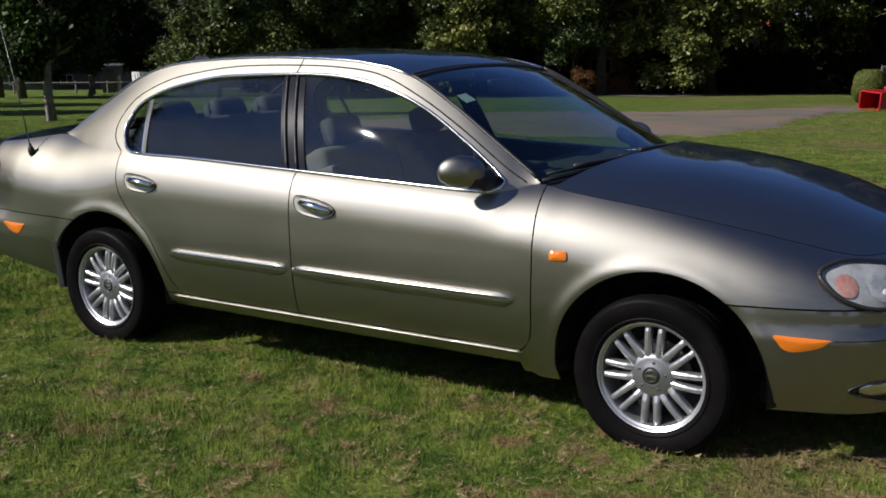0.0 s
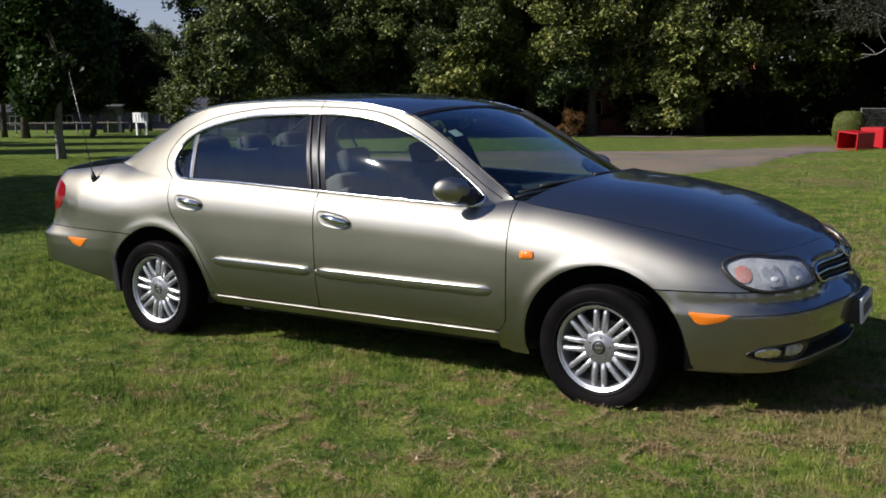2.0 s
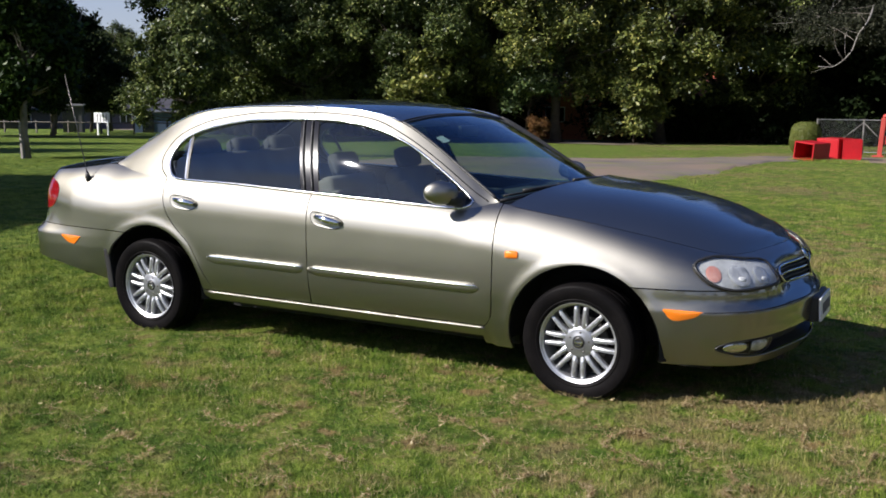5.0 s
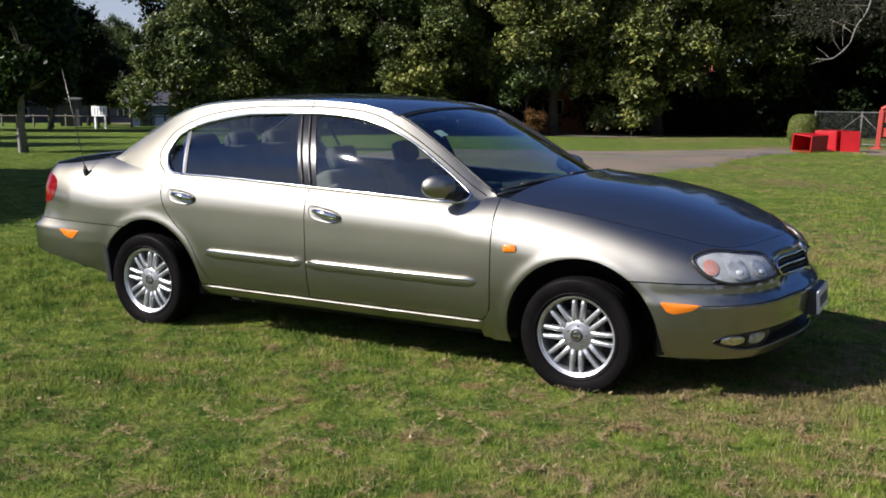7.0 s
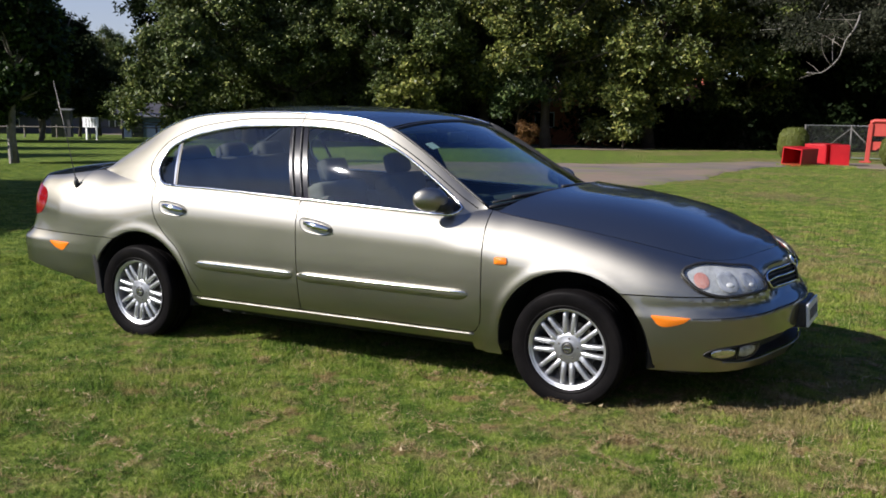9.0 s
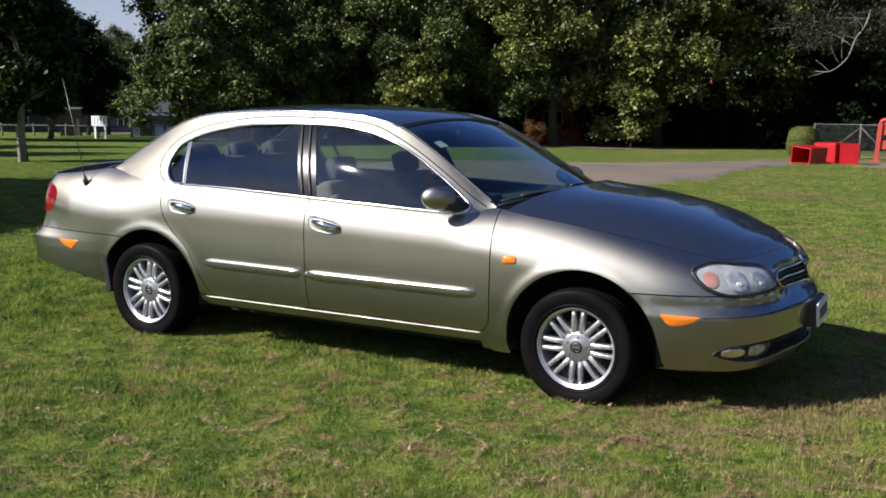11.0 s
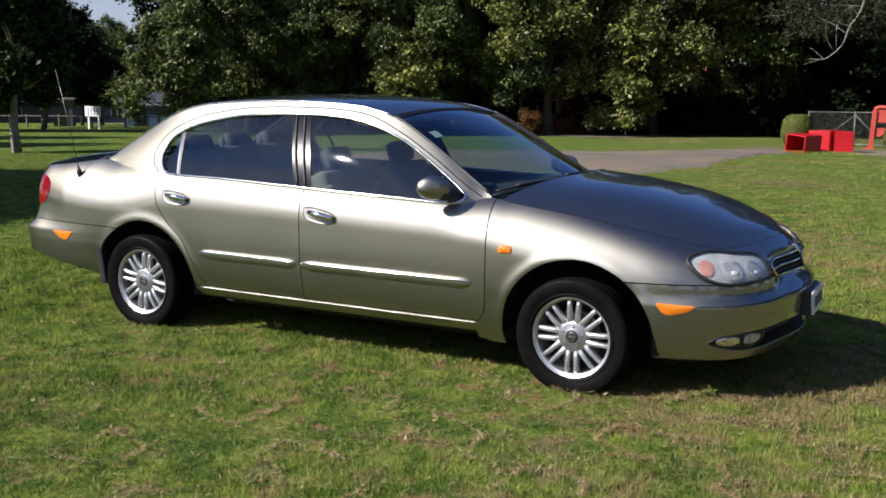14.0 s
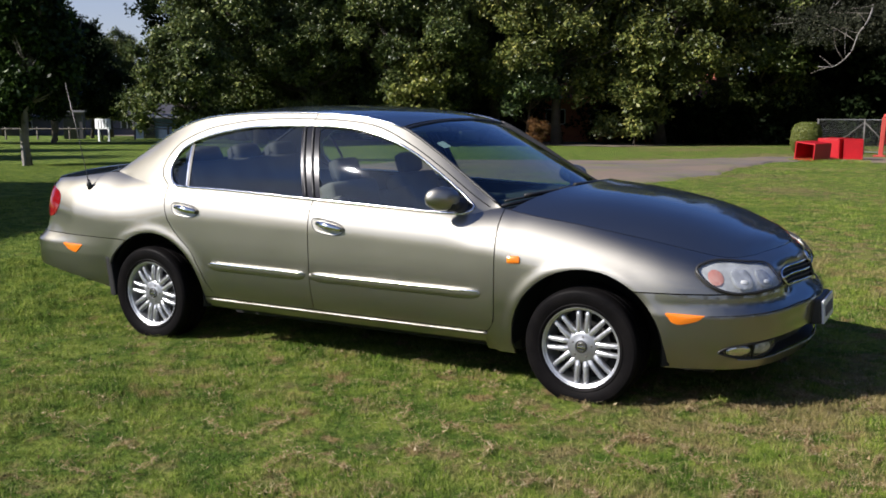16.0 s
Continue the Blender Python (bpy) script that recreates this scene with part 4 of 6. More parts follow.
def band(s_a, s_b, z_a, z_b):
    """Maps (u, v) onto the side: s between two functions of z, z between two functions of s."""
    def f(u, v):
        zr = lerp(z_a(lerp(s_a(0.6), s_b(0.6), u)), z_b(lerp(s_a(0.6), s_b(0.6), u)), v)
        s = lerp(s_a(zr), s_b(zr), u)
        z = lerp(z_a(s), z_b(s), v)
        return side(s, z)
    return f


def const(c):
    return lambda t: np.zeros_like(np.asarray(t, float)) + c


AT = 0.6715
edge_v = np.sin(np.linspace(0, math.pi / 2, 19))      # rows that crowd where an arch runs level
top = lambda s: TOP_Z(s)                               # noqa: E731

sheet("rear_door", [sheet_arrays(band(lambda z: REAR_CUT(z) + GAP, const(MID_CUT - GAP), const(SILL), top), 40, 44)], m_paint, car, mirror=True)
sheet("front_door", [sheet_arrays(band(const(MID_CUT + GAP), lambda z: FRONT_CUT(z) - GAP, const(SILL), top), 44, 44)], m_paint, car, mirror=True)
sheet("front_fender", [
    sheet_arrays(band(lambda z: FRONT_CUT(z) + GAP, const(3.42), const(AT), top), 48, 24, sides="lt"),
    sheet_arrays(band(lambda z: FRONT_CUT(z) + GAP, lambda z: arch_edge(ARCH_F, z, -1), const(0.212), const(AT)), 14, 18, sides="lrb", spread_v=edge_v),
    sheet_arrays(band(lambda z: arch_edge(ARCH_F, z, 1), const(3.42), const(0.590), const(AT)), 16, 10, sides="lb", spread_v=np.sin(np.linspace(0, math.pi / 2, 11)))],
    m_paint, car, mirror=True)
sheet("rear_quarter", [
    sheet_arrays(band(const(-1.0), lambda z: REAR_CUT(z) - GAP, const(AT), top), 44, 26, sides="r"),
    sheet_arrays(band(const(-1.0), lambda z: arch_edge(ARCH_R, z, -1), const(0.613), const(AT)), 20, 10, sides="rb", spread_v=np.sin(np.linspace(0, math.pi / 2, 11))),
    sheet_arrays(band(lambda z: arch_edge(ARCH_R, z, 1), lambda z: REAR_CUT(z) - GAP, const(SILL), const(AT)), 14, 18, sides="rb", spread_v=edge_v)],
    m_paint, car, mirror=True)
sheet("tail_panel", [sheet_arrays(band(const(S0), const(-1.0), const(0.613), top), 26, 20, sides="bt")], m_paint, car, both=True)
sheet("nose_panel", [sheet_arrays(band(const(3.42), const(S1), const(0.588), top), 34, 12, sides="bt")], m_paint, car, both=True)
# sills under the doors
sheet("sill", [sheet_arrays(lambda u, v: side(lerp(arch_edge(ARCH_R, 0.3, 1), FRONT_CUT(0.31), u), lerp(0.256, SILL - 0.004, v)), 40, 18, sides="lr")], m_paint, car, mirror=True)

sill_x = np.linspace(0.47, 2.262, 60)
part("sill_lip", tube([tuple(p) for p in on_side(sill_x, np.full(60, 0.303), 0.002)], [0.0045 + 0.0012 * math.sin(7 * q) * math.sin(19 * q) for q in sill_x], 8), m_paint, car, "bright lip of the sill", True)

# bumpers, with the wide mouth in the front one
MOUTH_HI = smooth_table([(3.395, 0.326), (3.43, 0.347), (3.48, 0.360), (3.62, 0.367), (3.77, 0.372), (4.02, 0.374), (S1, 0.376)])
MOUTH_LO = smooth_table([(3.395, 0.326), (3.43, 0.307), (3.50, 0.291), (3.64, 0.281), (3.86, 0.284), (S1, 0.280)])
FRONT_LO = smooth_table([(3.1, 0.238), (3.3, 0.243), (3.55, 0.238), (3.8, 0.236), (S1, 0.238)])
REAR_LO = smooth_table([(S0, 0.40), (-1.1, 0.398), (-0.98, 0.392), (-0.74, 0.361), (-0.52, 0.328), (-0.37, 0.298), (-0.2, 0.275)])
arch_f_edge = lambda z: arch_edge(ARCH_F, z, 1)        # noqa: E731
sheet("front_bumper", [
    sheet_arrays(band(arch_f_edge, const(S1), FRONT_LO, MOUTH_LO), 60, 8, sides="lb", flange=0.012),
    sheet_arrays(band(arch_f_edge, const(S1), MOUTH_HI, const(0.5845)), 60, 24, sides="lt", flange=0.012)], m_paint, car, both=True)
sheet("air_intake", [sheet_arrays(lambda u, v: side(lerp(3.398, S1, u), lerp(MOUTH_LO(lerp(3.398, S1, u)), MOUTH_HI(lerp(3.398, S1, u)), v), 0.012 + 0.06 * (1 - (2 * v - 1) ** 8)), 40, 12, 0)],
      m_black, car, "black plastic air intake mouth", both=True)
sheet("rear_bumper", [sheet_arrays(band(const(S0), lambda z: arch_edge(ARCH_R, z, -1) - 0.022 * np.clip((0.60 - z) / 0.1, 0, 1) - 0.003, REAR_LO, const(0.6085)), 56, 26)], m_paint, car, both=True)
# dark shell behind the panel joints
def shell(s_a, s_b, z_a):
    return sheet_arrays(lambda u, v: side(lerp(s_a, s_b, u), lerp(z_a, TOP_Z(lerp(s_a, s_b, u)) - 0.012, v), 0.022), 60, 12, 0)


sheet("inner_shell", [shell(S0, -0.36, 0.45), shell(-0.36, 0.47, 0.70), shell(0.45, 2.38, 0.24), shell(2.36, 3.18, 0.70), shell(3.17, S1, 0.42)], m_under, car, "black inner body shell", both=True)


def liner(arch):
    """The dark tunnel over a wheel."""
    cx, cz, r = arch
    def f(u, v):
        a = lerp(-0.10, math.pi + 0.10, u)
        y = lerp(0.862, 0.52, v)
        rr = r - 0.006 + 0.03 * np.minimum(1, v * 6)
        return np.stack([cx + rr * np.cos(a), -y, cz + rr * np.sin(a)], -1)
    inner = lambda u, v: np.stack([cx + v * (r + 0.02) * np.cos(lerp(-0.10, math.pi + 0.10, u)), -0.52 + 0 * u, cz + v * (r + 0.02) * np.sin(lerp(-0.10, math.pi + 0.10, u))], -1)  # noqa: E731
    return sheet("wheel_arch", [sheet_arrays(f, 40, 8, 0), sheet_arrays(inner, 40, 4, 0)], m_under, car, "black wheel arch liner", mirror=True)


liner(ARCH_R)
liner(ARCH_F)
bm = box((4.3, 1.02, 0.08), Matrix.Translation((1.2, 0, 0.27)), 0.02)
add_box(bm, (1.90, 1.24, 0.10), Matrix.Translation((1.40, 0, 0.225)), 0.02)
add_box(bm, (0.26, 1.30, 0.09), Matrix.Translation((3.20, 0, 0.235)), 0.02)
add_box(bm, (0.45, 1.3, 0.10), Matrix.Translation((-0.72, 0, 0.42)), 0.03)
part("underbody", bm, m_under, car)
# black flap behind the rear wheel
for y in (-1, 1):
    bm = box((0.045, 0.21, 0.25), Matrix.Translation((-0.318, y * 0.765, 0.375)) @ Matrix.Rotation(radians(-8), 4, "Y"), 0.015)
    part("mud_flap", bm, m_under, car)


# ---- top: bonnet, boot lid, roof, screens
def rim_point(s):
    return side(s, TOP_Z(s))


def lid(name, s_a, s_b, crown, bow, nu=36, nv=40, p=2.2):
    def f(u, v):
        s = lerp(s_a, s_b, v)
        e = rim_point(s)
        w = 2 * u - 1
        return np.stack([e[..., 0] + bow(s) * (1 - w * w), -np.abs(e[..., 1]) * w * 0.995, e[..., 2] + 0.0015 + crown(s) * (1 - np.abs(w) ** p)], -1)
    return sheet(name, [sheet_arrays(f, nu, nv, 0.012)], m_paint, car)


BONNET_CROWN = smooth_table([(2.3, 0.084), (2.7, 0.100), (3.0, 0.108), (3.2, 0.109), (3.4, 0.099), (3.65, 0.080), (3.9, 0.050), (4.05, 0.022), (S1, 0.002)])
lid("bonnet", 2.335, S1 - 0.02, BONNET_CROWN, smooth_table([(2.3, 0.165), (2.6, 0.12), (3.0, 0.04), (3.3, 0.0), (S1, 0.0)]), p=3.5)
BOOT_CROWN = smooth_table([(S0, 0.0), (-1.5, 0.022), (-1.2, 0.042), (-0.9, 0.050), (-0.45, 0.046)])
lid("boot_lid", -0.475, S0 + 0.02, BOOT_CROWN, smooth_table([(S0, 0.0), (-0.9, 0.0), (-0.45, -0.08)]))
ROOF_CROWN = smooth_table([(0.0, 0.03), (0.4, 0.036), (0.9, 0.037), (1.4, 0.036), (1.64, 0.034)])


def roof_f(u, v):
    w = 2 * u - 1
    x = lerp(0.075, 1.628, v)
    x = x - 0.03 * (1 - w * w) * (1 - v) ** 6
    y, z = rail(x)
    return np.stack([x, y * w * 0.994, z + 0.001 + ROOF_CROWN(x) * (1 - np.abs(w) ** 2.4)], -1)


sheet("roof", [sheet_arrays(roof_f, 36, 44, 0.010)], m_paint, car)


def screen(name, x_lo, x_hi, bow_lo, crown_lo, crown_hi, mat, belly):
    def f(u, v):
        w = 2 * u - 1
        xe = lerp(x_lo, x_hi, v)
        y, z = rail(xe)
        k = 4 * v * (1 - v)
        c = lerp(crown_lo, crown_hi, v) + belly * k
        return np.stack([xe + lerp(bow_lo, 0.0, v) * (1 - w * w), y * w * 0.975, z + c * (1 - np.abs(w) ** 2.2) - 0.004], -1)
    ob = sheet(name, [sheet_arrays(f, 30, 24, 0)], mat, car)
    ring = [f(np.array(t), np.array(0.0)) for t in np.linspace(0, 1, 25)] + [f(np.array(1.0), np.array(t)) for t in np.linspace(0, 1, 21)[1:]]
    ring += [f(np.array(t), np.array(1.0)) for t in np.linspace(1, 0, 25)[1:]] + [f(np.array(0.0), np.array(t)) for t in np.linspace(1, 0, 21)[1:]]
    part("screen_seal", tube([tuple(p) for p in ring], 0.009, 6), m_black, ob, "black rubber screen seal", True)
    return ob, f


windscreen, windscreen_f = screen("windscreen", 2.262, 1.645, 0.185, 0.040, 0.034, m_screen, 0.012)
rear_screen, _ = screen("rear_screen", -0.405, 0.055, -0.09, 0.035, 0.03, m_glass, 0.012)


# ---- glasshouse sides
DLO = [(0.29, 0.946), (0.20, 0.962), (0.153, 1.012), (0.138, 1.078), (0.19, 1.164), (0.344, 1.234), (0.598, 1.284), (0.80, 1.297), (0.997, 1.302), (1.266, 1.298), (1.496, 1.264), (1.727, 1.184),
       (1.961, 1.050), (2.128, 0.940), (2.148, 0.912), (2.125, 0.893), (2.058, 0.886), (1.75, 0.897), (1.17, 0.919), (0.615, 0.940)]


def closed(points, n):
    k = len(points)
    c = spline(points[-3:] + points + points[:3], n)
    return c[3 * n:(3 + k) * n]


dlo = closed(DLO, 10)
dlo_x, dlo_z = dlo.T


def rounded(p):
    """Direction from the window's middle, with its length evened out."""
    return np.arctan2((p[:, 1] - 1.09) / 0.21, (p[:, 0] - 1.12) / 1.05)


outer = np.concatenate([RAIL[:, [0, 2]], np.stack([(xx := np.linspace(2.27, -0.415, 160)), belt(xx)[1]], -1)])
oa = rounded(outer)
order = np.argsort(oa)
oa, outer = oa[order], outer[order]
da = rounded(dlo)
ox = np.interp(da, np.concatenate([oa - math.tau, oa, oa + math.tau]), np.tile(outer[:, 0], 3))
oz = np.interp(da, np.concatenate([oa - math.tau, oa, oa + math.tau]), np.tile(outer[:, 1], 3))
ring_v, ring_f = [], []
n = len(dlo)
for k, t in enumerate([0.0, 0.0, 0.15, 0.3, 0.45, 0.6, 0.75, 0.88, 0.96, 1.0]):
    p = house(lerp(dlo_x, ox, t), lerp(dlo_z, oz, t), -0.022 if k == 0 else 0.0)
    ring_v.append(p)
    if k:
        ring_f += [((k - 1) * n + i, (k - 1) * n + (i + 1) % n, k * n + (i + 1) % n, k * n + i) for i in range(n)]
frame_v = np.concatenate(ring_v)
sheet("window_frame", [(frame_v, np.array(ring_f)[:, ::-1])], m_paint, car, mirror=True)


def dlo_limits(x):
    """Lower and upper edge of the window opening at x."""
    i0, i1 = dlo_x.argmin(), dlo_x.argmax()
    upper = [(i0 + k) % n for k in range((i1 - i0) % n + 1)]
    lower = [(i1 + k) % n for k in range((i0 - i1) % n + 1)]
    return np.interp(x, dlo_x[lower][::-1], dlo_z[lower][::-1]), np.interp(x, dlo_x[upper], dlo_z[upper])


def pane(name, lo_a, hi_a, lo_b, hi_b, lift, mat, label=""):
    """Glass between two slanting ends, given by x at the lower and upper edge."""
    def f(u, v):
        x = np.clip(lerp(lerp(lo_a, hi_a, v), lerp(lo_b, hi_b, v), u), dlo_x.min() + 1e-4, dlo_x.max() - 1e-4)
        zl, zh = dlo_limits(x)
        return house(x, lerp(zl, zh, v), lift)
    return sheet(name, [sheet_arrays(f, 40, 14, 0)], mat, car, label, mirror=True)


pane("quarter_glass", 0.10, 0.10, 0.292, 0.232, -0.010, m_glass)
pane("door_glass", 0.302, 0.243, 1.135, 1.008, -0.010, m_glass)
pane("door_glass", 1.250, 1.122, 2.16, 2.16, -0.010, m_glass)
pane("centre_pillar", 1.132, 1.004, 1.252, 1.124, -0.004, m_gloss, "glossy black centre pillar trim")
pane("division_seal", 0.298, 0.238, 0.314, 0.255, -0.0045, m_black)
pane("division_bar", 0.288, 0.228, 0.299, 0.239, -0.004, m_chrome, "bright metal window division bar")


def side_line(name, pts, r, mat, label="", lift=0.0, sides=8, both=True):
    ob = part(name, tube([tuple(p) for p in pts], r, sides), mat, car, label, True)
    if both:
        mirrored(ob)
    return ob


loop = house(dlo_x, dlo_z, 0.002)
side_line("window_trim", list(loop) + [loop[0]], 0.0075, m_chrome, "chrome window surround")
rx = np.linspace(-0.18, 1.63, 60)
side_line("roof_trim", np.stack([rx, -(rail(rx)[0] + 0.002), rail(rx)[1] + 0.002], -1), 0.0045, m_chrome, "bright roof gutter strip")
rx = np.linspace(1.64, 2.25, 30)
side_line("pillar_seal", np.stack([rx, -(rail(rx)[0] - 0.004), rail(rx)[1] + 0.004], -1), 0.008, m_black, "black windscreen pillar seal")
for top_x, low_x in ((1.03, 1.160), (1.085, 1.212)):
    zl, zh = dlo_limits(np.array([low_x, top_x]))
    t = np.linspace(0, 1, 12)
    side_line("pillar_strip", house(lerp(low_x, top_x, t), lerp(zl[0], zh[1], t), 0.001), 0.006, m_black, "black pillar weather strip")
# joint of the rear door's frame in the rear pillar
cut = spline([(0.148, 0.952), (0.085, 1.0), (0.062, 1.06), (0.085, 1.13), (0.15, 1.20), (0.30, 1.268), (0.45, 1.302), (0.70, 1.333), (1.0, 1.340), (1.28, 1.332), (1.50, 1.302), (1.70, 1.222), (1.90, 1.112), (2.10, 0.988), (2.22, 0.918)], 8)
side_line("door_joint", house(cut[:, 0], cut[:, 1], -0.001), 0.0035, m_under, "dark door joint")
cut = spline([(1.07, 1.30), (1.078, 1.33), (1.083, 1.366)], 6)
side_line("door_joint", house(cut[:, 0], cut[:, 1], -0.001), 0.003, m_under, "dark door joint")


# ---- lamps, trim and fittings
def patch_arrays(poly, lift, rings=7, dome=0.0, smooth=6):
    """A patch of the side bounded by a smooth closed curve in (s, z), raised by lift and domed."""
    c = closed(poly, smooth) if smooth else np.array(poly, float)
    mid = c.mean(0)
    vs, fs, k = [], [], len(c)
    for i in range(rings + 1):
        r = i / rings
        q = mid + (c - mid) * max(r, 0.02)
        vs.append(on_side(q[:, 0], q[:, 1], 0) + side_normal(q[:, 0], q[:, 1]) * (lift + dome * (1 - r * r)))
        if i:
            fs += [((i - 1) * k + j, (i - 1) * k + (j + 1) % k, i * k + (j + 1) % k, i * k + j) for j in range(k)]
    fs.append(tuple(range(k))[::-1])
    # edge turned down to the skin
    vs.append(on_side(c[:, 0], c[:, 1], -0.006))
    i = rings + 1
    fs += [((i - 1) * k + j, (i - 1) * k + (j + 1) % k, i * k + (j + 1) % k, i * k + j) for j in range(k)]
    v = np.concatenate(vs)
    a, b, d = (v[fs[3 * k // 2][j]] for j in (0, 1, 3))
    if np.cross(b - a, d - a) @ (a - np.array([1.3, 0, 0.5])) < 0:
        fs = [f[::-1] for f in fs]
    return v, fs


def patch(name, poly, lift, mat, parent, label="", dome=0.0, mirror=True, rings=7):
    return sheet(name, [patch_arrays(poly, lift, rings, dome)], mat, parent, label, mirror=mirror, weld=0.0001)


def patch_edge(name, poly, lift, r, mat, parent, label=""):
    c = closed(poly, 8)
    p = on_side(c[:, 0], c[:, 1], lift)
    ob = part(name, tube([tuple(q) for q in p] + [tuple(p[0])], r, 8), mat, parent, label, True)
    return ob


LAMP = [(3.287, 0.684), (3.315, 0.706), (3.42, 0.717), (3.62, 0.703), (3.775, 0.688), (3.80, 0.645), (3.803, 0.603), (3.74, 0.592), (3.66, 0.589), (3.56, 0.586), (3.466, 0.588), (3.38, 0.610), (3.322, 0.645)]


def headlamp():
    backing = patch("headlamp", LAMP, 0.003, m_lampback, car, "clear headlamp with amber indicator and black rim")
    for ob, flip in zip(backing, (1, -1)):
        cover = sheet("lamp_cover", [patch_arrays(LAMP, 0.013, 9, 0.007)], m_clear, ob, weld=0.0001)
        edge = patch_edge("lamp_rim", LAMP, 0.010, 0.0075, m_black, ob, "black lamp surround")
        bits = [cover, edge]
        for name, s, z, r, mat in (("indicator", 3.383, 0.656, 0.033, m_ambersoft), ("reflector", 3.535, 0.645, 0.052, m_reflector), ("reflector", 3.685, 0.638, 0.044, m_reflector)):
            p, nrm = on_side(s, z, 0.004), Vector(side_normal(s, z))
            bm = bmesh.new()
            rows = []
            prof = [(1.1, -0.001), (1.0, 0.0012), (0.6, 0.0004), (0.3, 0.0008), (0.02, 0.0010)] if mat is m_reflector else [(1.1, 0.0), (1.0, 0.001), (0.6, 0.002), (0.02, 0.0025)]
            for rr, h in prof:
                square = [(abs(math.cos(a)) ** 2.6 + abs(math.sin(a)) ** 2.6) ** (-1 / 2.6) if mat is m_reflector else 1.0 for a in np.linspace(0, math.tau, 20, endpoint=False)]
                rows.append([bm.verts.new((rr * r * g * math.cos(a), rr * r * g * math.sin(a) * (0.95 if mat is m_reflector else 1.15), h)) for a, g in zip(np.linspace(0, math.tau, 20, endpoint=False), square)])
            for a, b in zip(rows, rows[1:]):
                for k in range(20):
                    bm.faces.new((a[k], a[(k + 1) % 20], b[(k + 1) % 20], b[k]))
            bm.transform(Matrix.Translation(Vector(p)) @ nrm.to_track_quat("Z", "Y").to_matrix().to_4x4())
            if mat is m_reflector:
                q = on_side(s + 0.006, z - 0.014, 0.006)
                lamp = bmesh.new()
                bmesh.ops.create_uvsphere(lamp, u_segments=14, v_segments=8, radius=r * 0.30, matrix=Matrix.Translation(Vector(q)) @ nrm.to_track_quat("Z", "Y").to_matrix().to_4x4() @ Matrix.Diagonal((1.3, 0.8, 0.22, 1)))
                bits.append(part("bulb_shield", lamp, m_white, ob, "bright bulb shield", True))
            bits.append(part(name, bm, mat, ob, "amber indicator bulb cover" if mat is m_ambersoft else "bright lamp reflector", True))
        if flip < 0:
            for b in bits:
                b.data.transform(Matrix.Diagonal((1, -1, 1, 1)))
                b.data.flip_normals()


m_lampback = varied("lamp_housing", (0.36, 0.37, 0.36), (0.74, 0.75, 0.73), 11.0, 0.30, 0.3, relief=0.005)
m_ambersoft = varied("indicator_lens", (0.36, 0.070, 0.052), (0.56, 0.36, 0.31), 12.0, 0.4, relief=0.004)
m_reflector = varied("lamp_reflector", (0.26, 0.27, 0.27), (0.80, 0.81, 0.80), 24.0, 0.24, 0.4, relief=0.006)
headlamp()

amber_front = [(3.155, 0.501), (3.20, 0.502), (3.318, 0.497), (3.318, 0.490), (3.288, 0.470), (3.222, 0.453), (3.186, 0.460), (3.168, 0.480)]
patch("side_marker", amber_front, 0.004, m_amber, car, "amber side marker in the front bumper", dome=0.004)
amber_rear = [(-0.735, 0.553), (-0.65, 0.555), (-0.562, 0.553), (-0.572, 0.538), (-0.61, 0.505), (-0.63, 0.502), (-0.68, 0.513), (-0.71, 0.53)]
patch("side_marker", amber_rear, 0.004, m_amber, car, "amber side marker in the rear bumper", dome=0.004)
repeater = [(2.385, 0.70), (2.392, 0.706), (2.44, 0.708), (2.449, 0.70), (2.449, 0.682), (2.44, 0.675), (2.392, 0.673), (2.385, 0.68)]
patch("indicator_repeater", repeater, 0.006, m_amber, car, "amber indicator repeater on the fender", dome=0.006)
TAIL_LAMP = [(-0.90, 0.882), (-0.840, 0.860), (-0.812, 0.825), (-0.822, 0.775), (-0.875, 0.722), (-0.95, 0.705), (-1.10, 0.705), (-1.30, 0.72), (-1.42, 0.76), (-1.40, 0.83), (-1.25, 0.88), (-1.05, 0.90)]
patch("tail_lamp", TAIL_LAMP, 0.003, m_red, car, "dark red tail lamp", dome=0.003)

